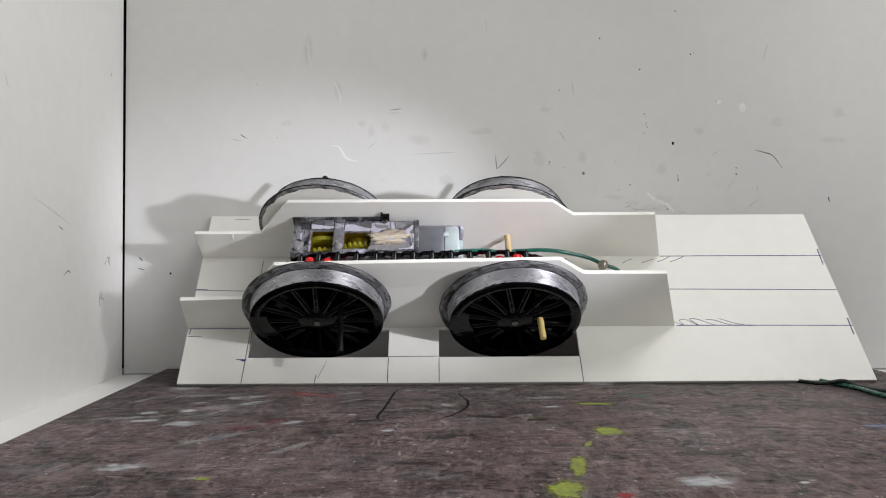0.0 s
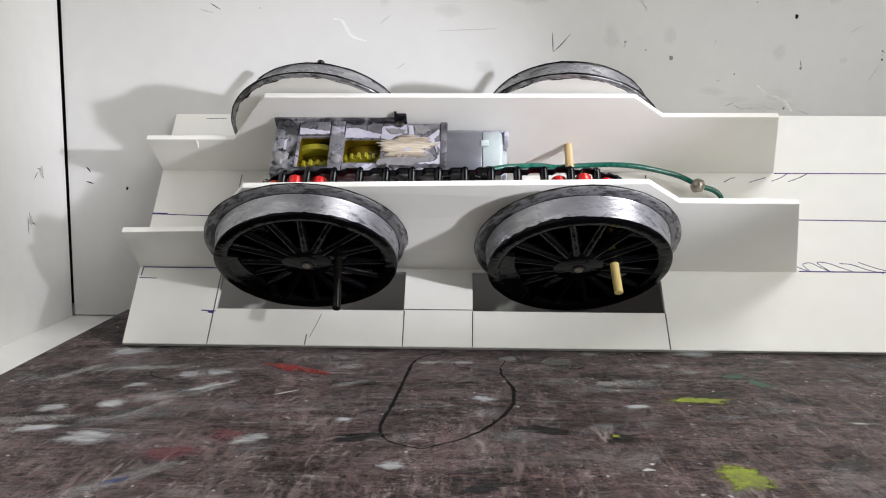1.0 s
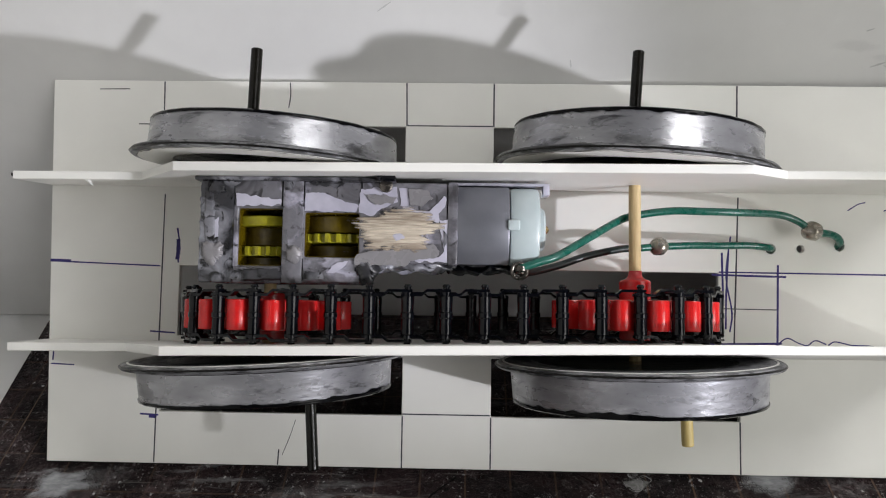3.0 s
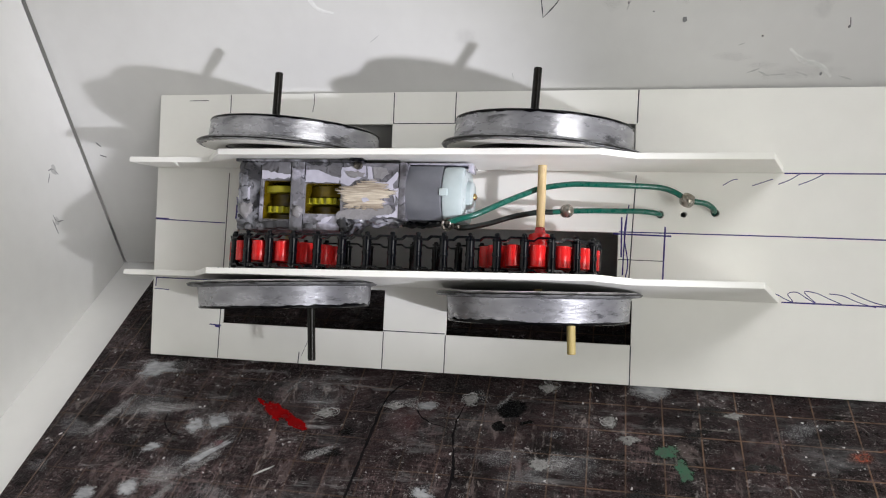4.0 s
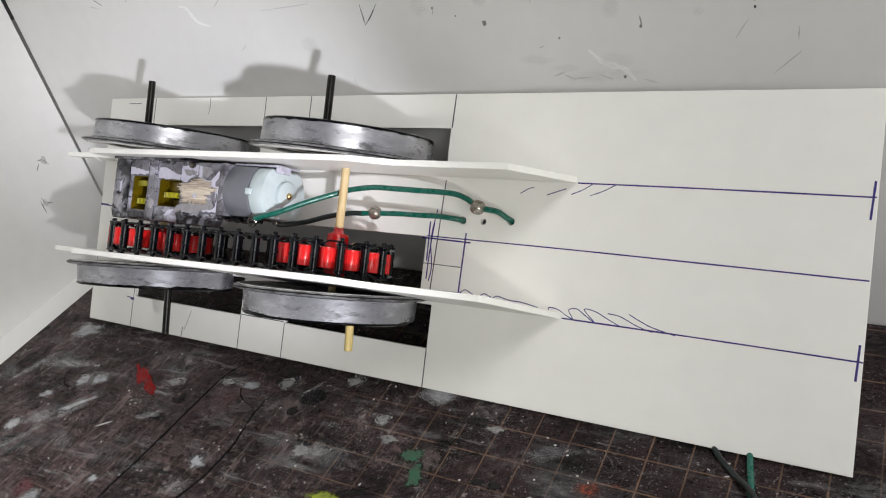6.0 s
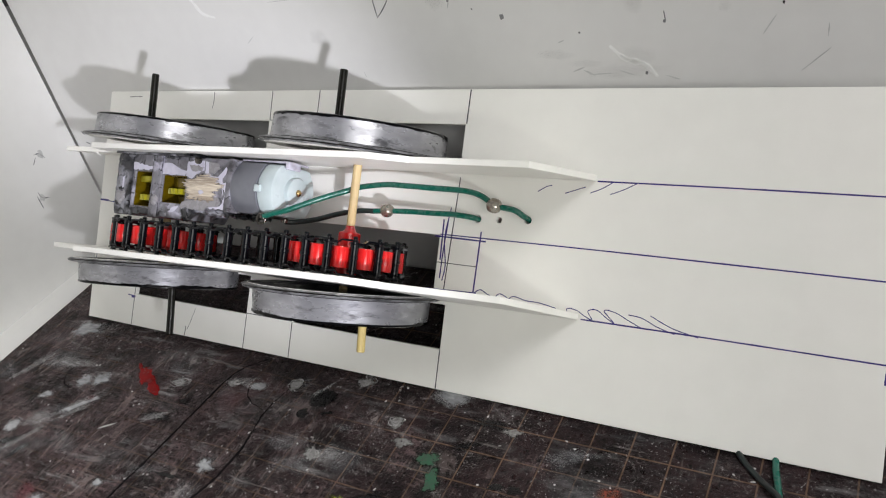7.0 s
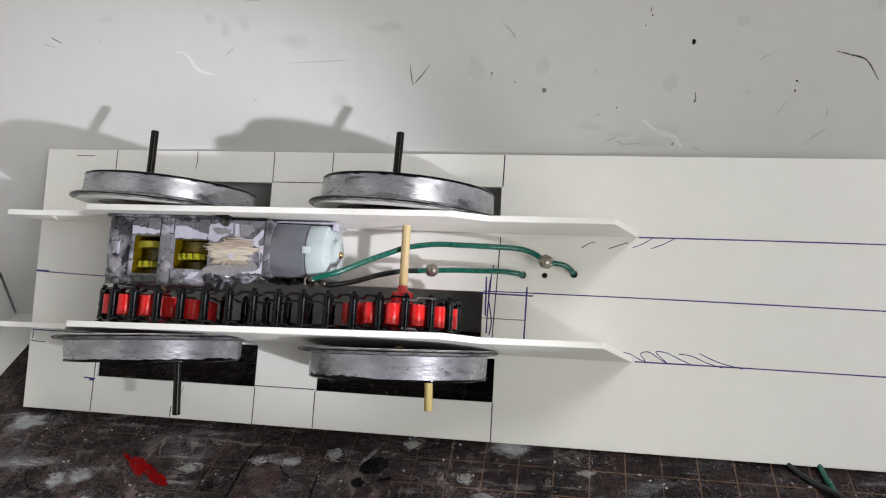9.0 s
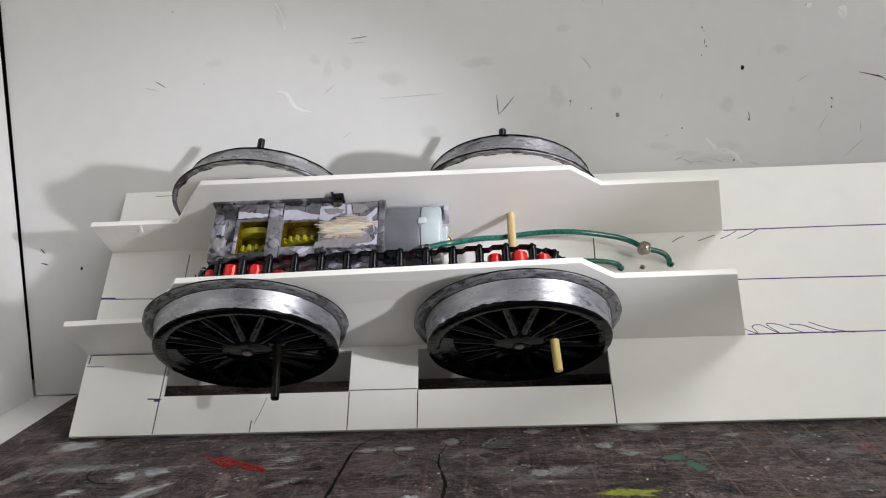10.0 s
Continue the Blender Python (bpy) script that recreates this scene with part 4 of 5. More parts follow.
bm = bmesh.new()
lathe(bm, (129.0, 42.0, AXLE_Z), (0, 1, 0), [(0, 2.7), (0.2, 2.5), (0.45, 1.9), (1.0, 1.5), (2.0, 1.27)], 20)
for v in bm.verts:
    v.co += Vector((noise.noise(v.co * 0.6), noise.noise(v.co * 0.7 + Vector((5, 0, 0))) * 0.4, noise.noise(v.co * 0.6 + Vector((0, 9, 0))))) * 0.25
part("glue_blob", bm, RED_GLUE, chassis, "hardened red glue on the axle", 60)

# ---- gear motor ----
bm = bmesh.new()
prism(bm, [(42, 40.2, 8), (73.6, 40.4, 8), (75.6, 44.2, 8), (91.8, 44.3, 8), (91.8, 60.0, 8), (42, 60.2, 8)], (0, 0, 18.4), 0.5,
      holes=[rect(49.3, 58.0, 43.4, 54.7, 8), rect(62.3, 73.0, 45.2, 54.0, 8)])
box(bm, 42.3, 91.4, 44.6, 59.8, 3.6, 8.2, 0.4)
gear_motor = part("gear_motor", bm, GEARBOX, chassis, "scuffed grey gearbox with open windows", 35)
for dims, r in (((42.0, 48.6, 40.0, 60.0, 26.0, 27.4), 0.6), ((58.1, 62.2, 40.0, 60.2, 26.0, 27.2), 0.4), ((90.2, 92.2, 44.0, 60.2, 8.0, 26.8), 0.4), ((48.6, 58.1, 55.0, 60.2, 26.0, 26.9), 0.3), ((48.6, 58.1, 40.0, 43.2, 26.0, 26.8), 0.3)):
    bm = bmesh.new()
    box(bm, *dims, r, 2)
    part("housing_rib", bm, DARK_FOIL if dims[0] < 45 else GEARBOX, gear_motor, smooth=35)
bm = bmesh.new()
box(bm, 41.0, 79.5, 59.9, 60.7, 20.0, 28.1, 0.2)
part("back_strip", bm, DARK_FOIL, gear_motor, smooth=35)
bm = bmesh.new()
box(bm, 76.6, 80.2, 59.7, 60.9, 25.5, 29.8, 0.3)
rod(bm, (77.3, 60.2, 29.4), (77.0, 60.2, 31.0), 0.4, 10)
part("clip_tab", bm, BLACK_PLASTIC, gear_motor, "dark clip tab", 35)
bm = bmesh.new()
lathe(bm, (78.2, 59.2, 26.8), (0, 0, 1), [(0, 1.3), (0.7, 1.3), (0.9, 1.0), (0.9, 0)], 20)
part("screw", bm, DARK_SOLDER, gear_motor, "small dark steel screw head", 35)


def lump(name, x, y, rx, ry, z, high, mat, seed, turn=0.0, label=""):
    """An uneven raised smear of glue."""
    bm = bmesh.new()
    rings = []
    layer = bm.verts.layers.float.new("rim")
    seg = 64
    for f, h in ((1.0, 0.0), (0.92, 0.35), (0.75, 0.75), (0.5, 0.95), (0.25, 1.0)):
        ring = []
        for i in range(seg):
            a = 2 * math.pi * i / seg
            k = 1 + 0.4 * noise.noise((math.cos(a) * 1.8 + seed * 3, math.sin(a) * 1.8, seed)) + 0.22 * noise.noise((math.cos(a) * 9, math.sin(a) * 9, seed * 2.0))
            px, py = rx * f * k * math.cos(a), ry * f * k * math.sin(a)
            c, s = math.cos(radians(turn)), math.sin(radians(turn))
            q = Vector((x + px * c - py * s, y + px * s + py * c, 0))
            v = bm.verts.new((q.x, q.y, z + 0.14 + high * h * (1 + 0.5 * noise.noise((q.x * 0.5, q.y * 0.5, seed)))))
            v[layer] = 1 - f
            ring.append(v)
        rings.append(ring)
    for p, q in zip(rings, rings[1:]):
        for i in range(seg):
            bm.faces.new((p[i], p[(i + 1) % seg], q[(i + 1) % seg], q[i]))
    bm.faces.new(rings[-1])
    return part(name, bm, mat, gear_motor, label, 60)


lump("glue_patch", 80.8, 50.6, 8.2, 4.6, 26.55, 0.55, SANDED, 3, 0, "rough sanded beige glue")
lump("glue_patch", 80.8, 49.4, 1.1, 0.8, 27.0, 0.15, LILAC, 51, 0, "pale chip in the glue")
lump("glue_patch", 74.5, 42.6, 2.0, 2.8, 26.2, 0.7, DARK_FOIL, 23, 20, "dark smear of glue")
lump("glue_patch", 44.0, 52.0, 1.2, 6.6, 27.2, 0.5, DARK_FOIL, 27, 4, "dark smear of glue")
lump("glue_patch", 60.6, 45.6, 1.7, 1.8, 27.0, 0.8, GREY_LOBE, 35, 0, "grey lump of glue")
lump("glue_patch", 44.8, 45.8, 2.4, 2.4, 27.2, 0.9, GREY_LOBE, 39, 0, "dark lump of glue")
lump("glue_patch", 45.4, 58.4, 1.8, 1.4, 27.2, 0.9, DARK_FOIL, 43, 0, "dark lump of glue")
lump("glue_patch", 54.0, 41.6, 5.0, 1.2, 26.7, 0.5, DARK_FOIL, 47, 0, "dark smear of glue")


def torn_patch(pts, z, mat, seed, label, high=0.14):
    """A thin patch with a torn border, for dried film and for painted glare."""
    loop = []
    for a, b in zip(pts, pts[1:] + pts[:1]):
        a, b = Vector((*a, z)), Vector((*b, z))
        n = max(1, int((b - a).length / 0.45))
        for i in range(n):
            q = a.lerp(b, i / n)
            loop.append(q + Vector((noise.noise((q.x * 0.9, q.y * 0.9, seed)), noise.noise((q.y * 0.9, q.x * 0.9, seed + 5)), 0)) * 0.45)
    bm = bmesh.new()
    prism(bm, loop, (0, 0, high))
    part("film_and_glare", bm, mat, gear_motor, label)


PALE_FILM_GLARE = "pale lilac glue film and painted glare"
torn_patch([(48.8, 57.6), (52, 57.0), (57.8, 56.2), (57.8, 55.2), (49.2, 55.1)], 26.92, LILAC, 1, PALE_FILM_GLARE)
torn_patch([(62.4, 57.8), (66, 57.8), (69.8, 56.3), (72.7, 55.6), (72.7, 54.2), (62.4, 54.2)], 26.42, LILAC, 2, PALE_FILM_GLARE)
torn_patch([(73.0, 58.6), (76.3, 58.9), (80.1, 59.3), (80.6, 56.3), (77.3, 54.9), (75.4, 53.3), (73.0, 54.0)], 26.42, LILAC, 3, PALE_FILM_GLARE)
torn_patch([(80.8, 59.0), (82.3, 58.8), (82.8, 55.4), (84, 54.5), (86.8, 54.5), (89.6, 57.6), (90.1, 56.2), (88.6, 54), (88.6, 52.2), (83.4, 52.8), (81, 55.4)], 26.43, LILAC, 4, PALE_FILM_GLARE)
torn_patch([(88.7, 52.6), (91.0, 53.2), (91.2, 44.6), (84, 44.6), (83.4, 45.2), (88.6, 45.4), (89.5, 46.6)], 26.42, LILAC, 5, PALE_FILM_GLARE)
# next two: white glare painted on as pale patches
torn_patch([(66.8, 42.4), (68.8, 44.2), (71, 44.5), (69.8, 42.8), (68, 42.1)], 26.45, LILAC, 6, PALE_FILM_GLARE)
torn_patch([(44.3, 51.6), (45.9, 52.6), (45.9, 48.9), (44.5, 48.4)], 27.45, LILAC, 7, PALE_FILM_GLARE)
for k, pts in enumerate((((42.2, 59.6), (43.6, 59.8), (43.9, 55.0), (43.2, 50.2), (43.6, 44.0), (42.2, 41.2)), ((46.6, 59.8), (50.2, 59.7), (49.4, 58.8), (46.8, 58.9)), ((47.2, 42.6), (52.0, 42.4), (57.6, 42.8), (57.6, 41.0), (50, 40.6), (46.8, 41.0)),
                         ((58.2, 59.8), (60.6, 59.9), (60.2, 58.4), (58.6, 58.0)), ((62.8, 59.8), (66.4, 59.8), (70.2, 59.6), (69.6, 58.9), (64.0, 59.2)), ((62.6, 42.6), (66.2, 42.2), (66.4, 41.0), (62.4, 40.8)),
                         ((58.6, 50.4), (59.2, 50.6), (59.4, 47.8), (58.5, 47.6)), ((89.4, 50.6), (90.0, 50.4), (90.2, 48.2), (89.7, 47.6)))):
    torn_patch(list(pts), 27.42 if pts[0][0] < 48 else (27.22 if 58 < pts[0][0] < 62 else 26.6), DARK_FOIL, 20 + k, "dark dirty smear of glue", 0.12)
torn_patch([(74.2, 57.4), (78, 57.6), (80.2, 57.0), (79.4, 55.8), (76, 55.6)], 26.58, GREY_LOBE, 8, "grey glue over the film", 0.3)
torn_patch([(82.6, 58.6), (86, 58.6), (87.4, 57.2), (85.2, 55.3), (82.8, 55.6)], 26.58, GREY_LOBE, 9, "grey glue over the film", 0.3)
torn_patch([(72.6, 46.0), (82, 47.2), (87.6, 48.0), (88.8, 46.8), (88.0, 45.2), (83, 44.8), (82, 43.6), (72.2, 43.8)], 26.44, GREY_LOBE, 10, "smooth grey lobe of glue", 0.45)


for seed, mt, bead in ((3, DARK_FOIL, [(75.2, 43.6, 25.0), (80, 43.9, 23.5), (85, 43.6, 24.6), (91, 43.9, 22.5)]), (8, BLACK_PLASTIC, [(90, 43.8, 21.0), (95, 43.2, 19.6), (100, 43.6, 21.5), (103.5, 43.4, 20.0)]),
                       (5, GLUE, [(74, 44.0, 18), (80, 43.7, 16.5), (88, 44.0, 17.5)])):
    bm = bmesh.new()
    hose(bm, bead, 1.0, 12, 10)
    for v in bm.verts:
        v.co += Vector((noise.noise(v.co * 0.5 + Vector((seed, 0, 0))), noise.noise(v.co * 0.6 + Vector((0, seed, 0))), noise.noise(v.co * 0.55 + Vector((0, 0, seed))))) * 0.9
    part("glue_bead", bm, mt, gear_motor, "lumpy bead of glue", 60)
for pts in ([(73.5, 54.2), (73.4, 60.0)], [(58.0, 55.0), (58.1, 60.0)], [(73.3, 45.0), (73.4, 41.0)], [(48.7, 55.2), (48.6, 60.0)], [(48.7, 43.2), (48.6, 40.4)], [(62.2, 55.0), (62.3, 60.0)], [(62.2, 44.8), (62.3, 40.6)], [(86.6, 52.4), (91.0, 52.3)], [(90.3, 44.6), (90.2, 59.8)]):
    bm = bmesh.new()
    stroke(bm, [Vector((*pts[0], 26.42 if pts[0][0] > 70 else 26.93)).lerp(Vector((*pts[1], 26.42 if pts[0][0] > 70 else 26.93)), i / 6) for i in range(7)], 0.28, height=0.03, wobble=0.8)
    part("seam", bm, BLACK_PLASTIC, gear_motor)


def cog(x, y0, y1, z, r, teeth, name="gear"):
    """A gear with its axle along y."""
    bm = bmesh.new()
    loop = []
    for i in range(teeth):
        for da, rr in ((-0.28, r - 1.0), (-0.16, r), (0.16, r), (0.28, r - 1.0)):
            a = 2 * math.pi * (i + da) / teeth
            loop.append((x + rr * math.cos(a), y0, z + rr * math.sin(a)))
    prism(bm, loop, (0, y1 - y0, 0))
    return part(name, bm, YELLOW, gear_motor, "yellow plastic gear")


cog(53.8, 45.5, 47.3, 14.4, 10.5, 30)
cog(67.6, 48.3, 50.0, 14.3, 10.6, 30)
for x, y0, y1, r, mt in ((53.7, 51.4, 53.4, 10.4, YELLOW), (54.0, 47.6, 51.4, 7.4, OCHRE), (53.8, 43.7, 45.4, 7.0, OCHRE), (68.2, 50.3, 53.7, 9.2, OCHRE), (67.6, 45.5, 47.9, 7.4, OCHRE)):
    bm = bmesh.new()
    rod(bm, (x, y0, 14.5), (x, y1, 14.5), r, 36)
    part("gear_drum", bm, mt, gear_motor, smooth=40)
# black floors and dark linings added to paint the shade inside the windows
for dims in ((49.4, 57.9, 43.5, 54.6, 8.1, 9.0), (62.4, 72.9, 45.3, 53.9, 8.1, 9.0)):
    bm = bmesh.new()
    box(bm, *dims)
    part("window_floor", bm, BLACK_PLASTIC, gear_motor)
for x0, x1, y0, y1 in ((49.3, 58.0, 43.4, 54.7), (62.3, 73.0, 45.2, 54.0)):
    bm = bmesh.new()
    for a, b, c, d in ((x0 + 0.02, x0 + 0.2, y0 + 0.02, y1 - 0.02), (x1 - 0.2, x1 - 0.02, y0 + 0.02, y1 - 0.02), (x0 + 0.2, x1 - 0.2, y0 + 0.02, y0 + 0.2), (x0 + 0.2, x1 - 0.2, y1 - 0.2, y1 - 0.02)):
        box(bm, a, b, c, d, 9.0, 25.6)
    part("window_shade_lining", bm, OCHRE, gear_motor, "dark brown lining added for the shade inside the window")


def motor_section(x, k=1.0):
    """Outline of the motor can: round above and below, flat at the sides."""
    pts = []
    for i in range(17):
        a = radians(40 + 100 * i / 16)
        pts.append((x, 52.1 + 10.1 * k * math.cos(a), 16.6 + 10.1 * k * math.sin(a)))
    for i in range(17):
        a = radians(220 + 100 * i / 16)
        pts.append((x, 52.1 + 10.1 * k * math.cos(a), 16.6 + 10.1 * k * math.sin(a)))
    return pts


bm = bmesh.new()
prism(bm, motor_section(91.6), (10.7, 0, 0), 0.35)
part("motor_can", bm, STEEL, gear_motor, "grey steel motor can", 40)
bm = bmesh.new()
prism(bm, motor_section(102.3, 0.985), (6.0, 0, 0), 1.0)
lathe(bm, (108.2, 52.1, 16.4), (1, 0, 0), [(0, 4.6), (1.3, 4.4), (1.7, 3.9), (1.7, 0)], 28)
box(bm, 101.9, 104.2, 50.9, 53.0, 25.6, 27.2, 0.3)
part("end_cap", bm, CAP, gear_motor, "milky plastic end cap", 40)
bm = bmesh.new()
lathe(bm, (109.8, 52.1, 16.4), (1, 0, 0), [(0, 1.1), (0.5, 1.0), (0.8, 0.7), (1.2, 0.0)], 16)
part("bearing", bm, BRASS, gear_motor, "brass shaft end", 40)
bm = bmesh.new()
box(bm, 91.8, 110.2, 60.2, 60.8, 13.0, 22.5, 0.2)
box(bm, 109.0, 110.4, 58.4, 60.7, 17.0, 22.6, 0.3)
part("strap", bm, GLUE, gear_motor, "clear plastic retaining strap", 40)
bm = bmesh.new()
box(bm, 103.4, 105.6, 43.6, 44.5, 15.0, 25.0, 0.15)
lathe(bm, (104.6, 43.6, 24.4), (0, 1, 0), [(-0.6, 0.5), (-0.4, 1.3), (0.5, 1.4), (0.9, 0.6)], 14)
lathe(bm, (105.2, 43.4, 15.4), (0, 1, 0), [(-0.6, 0.5), (-0.4, 1.2), (0.5, 1.3), (0.9, 0.6)], 14)
hose(bm, [(104.3 + 1.5 * math.cos(a * math.pi / 6), 43.2 + 1.5 * math.sin(a * math.pi / 6), 24.9) for a in range(13)], 0.4, 8, 3)
part("terminal", bm, DARK_SOLDER, gear_motor, "soldered copper terminal", 40)

# ---- wires ----
bm = bmesh.new()
hose(bm, [(104.5, 43.7, 24.9), (108, 45.0, 24.4), (112, 46.4, 23.2), (119.4, 50.8, 18.2), (125.2, 54.2, 13.2), (129, 55.8, 11.6), (137, 57.1, 10.8), (144, 57.1, 11.0), (151.4, 57.1, 10.0),
          (161.3, 57.2, 6.8), (166, 56.1, 5.6), (170, 53.9, 5.0), (175, 53.2, 3.4), (177.4, 51.8, 1.6), (178, 51.0, -2.5)], 0.82)
wire = part("wire", bm, GREEN_WIRE, chassis, "green insulated wire", 60)
bm = bmesh.new()
bmesh.ops.create_icosphere(bm, subdivisions=3, radius=2.2, matrix=Matrix.Translation((169.7, 53.8, 5.1)))
for v in bm.verts:
    v.co += Vector((1, 1, 1)) * 0.25 * noise.noise(v.co * 0.7)
part("solder_ball", bm, SOLDER, wire, "solder joint", 80)
bm = bmesh.new()
hose(bm, [(105.4, 43.2, 15.5), (108, 43.6, 13.4), (113.5, 45.1, 11.0), (120, 47.4, 9.2), (127, 49.0, 8.2), (131.8, 49.4, 7.4)], 0.80)
part("wire", bm, BLACK_WIRE, chassis, "dark insulated wire", 60)
bm = bmesh.new()
hose(bm, [(130.8, 49.3, 7.5), (135.7, 49.8, 6.5), (143.5, 50.3, 5.2), (149.7, 50.4, 4.6), (156.2, 50.6, 3.6), (160.6, 50.4, 2.4), (162.4, 50.2, 0.8), (162.6, 50.2, -2.5)], 0.80)
wire = part("wire", bm, GREEN_WIRE, chassis, "green insulated wire", 60)
bm = bmesh.new()
bmesh.ops.create_icosphere(bm, subdivisions=3, radius=2.05, matrix=Matrix.Translation((135.9, 49.9, 6.6)))
for v in bm.verts:
    v.co += Vector((1, 1, 1)) * 0.2 * noise.noise(v.co * 0.8)
part("solder_ball", bm, SOLDER, wire, "solder joint", 80)

# ---- supply leads on the mat ----
bm = bmesh.new()
hose(bm, [(243, 22, 0.82), (245.8, 8, 0.82), (247.0, -1.4, 0.82), (248.4, -8, 0.82), (250.2, -18, 0.82), (250.4, -30, 0.82), (251.7, -48, 0.82), (256, -75, 0.82)], 0.82)
tagged(part("lead", bm, GREEN_WIRE, smooth=60), "green insulated supply lead lying on the mat", "wire")
bm = bmesh.new()
hose(bm, [(230, 20, 0.72), (235, 8, 0.72), (239.2, -0.6, 0.72), (244.2, -6.0, 0.72), (249.2, -11.5, 2.35), (252.6, -17.5, 0.9), (257.0, -26, 0.72), (266, -38, 0.72), (280, -52, 0.72)], 0.72)
tagged(part("lead", bm, BLACK_WIRE, smooth=60), "black insulated supply lead lying on the mat", "wire")

# ---- paint and pen marks on the mat: material, x, y, half sizes, turn, seed, raggedness ----
spill_heights = [0.05 + 0.004 * k for k in range(7)]


def spill(mt, x, y, rx, ry, turn, seed, rag):
    bm = bmesh.new()
    blot(bm, x, y, rx, ry, turn, seed, rag, spill_heights[seed % 7], z=0.002)
    part("paint_stain", bm, mt, cutting_mat, smooth=60)


spill(PAINT_RED, 52.6, -19.6, 6.2, 2.5, -24, 2, 0.35)
spill(PAINT_RED, 60.0, -23.4, 5.2, 1.8, -30, 5, 0.35)
spill(PAINT_RED, 46.4, -16.3, 1.8, 0.8, -40, 9, 0.4)
spill(PAINT_BLACK, 122.3, -11.6, 4.6, 3.7, 10, 3, 0.15)
spill(PAINT_BLACK, 119.4, -18.9, 2.2, 2.0, 0, 4, 0.25)
spill(PAINT_BLACK, 127.5, -16.4, 2.2, 0.7, 20, 6, 0.5)
spill(PAINT_GREEN, 165.0, -23.2, 4.4, 3.0, 10, 7, 0.35)
spill(PAINT_GREEN, 169.0, -29.0, 2.8, 4.6, 10, 57, 0.35)
spill(PAINT_RUST, 213.5, -19.6, 4.0, 2.6, 10, 8, 0.3)
spill(PAINT_RUST, 219.5, -17.0, 1.4, 1.0, 0, 10, 0.4)
spill(PAINT_LIME, 150.6, -43.0, 7.2, 3.2, -6, 11, 0.35)
spill(PAINT_LIME, 146.0, -85.5, 5.6, 6.4, 0, 12, 0.4)
spill(PAINT_LIME, 130.5, -122, 2.4, 10.5, -10, 13, 0.4)
spill(PAINT_LIME, 124.5, -141, 4.2, 8.0, -12, 14, 0.4)
spill(PAINT_LIME, 127.6, -66.5, 1.2, 0.9, 0, 15, 0.3)
spill(PAINT_LIME, 137, -101, 1.2, 4.0, -20, 16, 0.4)
spill(CLOUD, 161.2, 0.2, 7.0, 5.0, 0, 17, 0.2)
spill(CLOUD, 5.0, -5.5, 8.0, 5.0, 12, 18, 0.35)
spill(CLOUD, 29.8, -27.6, 3.6, 3.6, 25, 19, 0.35)
spill(CLOUD, 36.2, -25.2, 4.6, 3.4, 20, 55, 0.35)
spill(PAINT_WHITE, 56.8, -41.6, 4.0, 0.55, 38, 20, 0.3)
spill(CLOUD, 25.0, -71.5, 6.5, 4.2, 10, 21, 0.4)
spill(PAINT_WHITE, 174.6, -137, 1.5, 1.1, 0, 22, 0.25)
spill(PAINT_WHITE, 178.8, -57, 2.8, 0.6, -8, 23, 0.3)
spill(PAINT_WHITE, 130.2, -83, 1.3, 0.9, 0, 24, 0.3)
spill(CLOUD, 154, -136, 7.4, 5.0, 20, 25, 0.4)
spill(PAINT_BLUE, 222, -81, 6.5, 2.6, 0, 26, 0.4)
spill(PAINT_GREY, 109.9, -9.3, 3.4, 3.6, 10, 27, 0.3)
spill(CLOUD, 27.5, -121, 7.0, 4.2, 10, 28, 0.4)
spill(PAINT_RED, 135.5, -145, 2.0, 1.6, 0, 29, 0.4)
spill(RED_HAZE, 44.5, -78.5, 7.0, 4.6, 8, 30, 0.35)
spill(RED_HAZE, 51.8, -69.3, 4.4, 4.4, 30, 58, 0.35)
spill(CLOUD, 57.2, -71.0, 4.6, 3.0, 30, 31, 0.4)
spill(PAINT_BLACK, 78.0, -68.0, 6.0, 0.9, 8, 32, 0.4)
spill(PAINT_BLACK, 93, -50.5, 4.6, 0.7, 4, 33, 0.4)
spill(PAINT_LIME, 49, -131, 1.8, 1.6, 0, 34, 0.4)
spill(PAINT_BLUE, 40, -91.5, 3.2, 1.2, 30, 35, 0.4)
spill(CLOUD, 20.9, -51.2, 3.8, 3.8, 30, 36, 0.35)
spill(CLOUD, 9.5, -54.5, 3.6, 3.6, 20, 59, 0.35)
spill(CLOUD, 98.0, -12.8, 4.0, 2.6, 10, 37, 0.3)
spill(PAINT_BLACK, 186, -26, 2.6, 1.2, 10, 38, 0.5)
spill(PAINT_BLACK, 191, -25.5, 1.8, 1.6, 10, 39, 0.5)
spill(CLOUD, 85.5, -83, 3.0, 2.6, 0, 40, 0.4)
spill(CLOUD, 38.5, -37.0, 9.0, 1.5, 46, 41, 0.35)
spill(HAZE, 12.0, -21.5, 12, 8, 10, 60, 0.3)
spill(HAZE, 30, -58, 15, 5, 25, 61, 0.4)
spill(HAZE, 62, -13, 7, 4, 10, 62, 0.3)
spill(PAINT_GREY, 67.4, -18.7, 4.0, 2.6, 0, 63, 0.4)
spill(PAINT_GREY, 131.7, -31.0, 3.6, 3.0, 0, 64, 0.4)
spill(PAINT_GREY, 132.0, -2.2, 4.0, 2.0, 0, 65, 0.4)
spill(PAINT_GREY, 149.4, -14.0, 3.6, 3.2, 0, 66, 0.4)
spill(PAINT_GREY, 155.0, -20.0, 4.8, 2.2, 10, 67, 0.4)
spill(PAINT_GREY, 88.2, -14.2, 3.0, 2.2, 0, 68, 0.4)
spill(HAZE, 128.0, -36.0, 8.0, 5.0, 10, 69, 0.4)
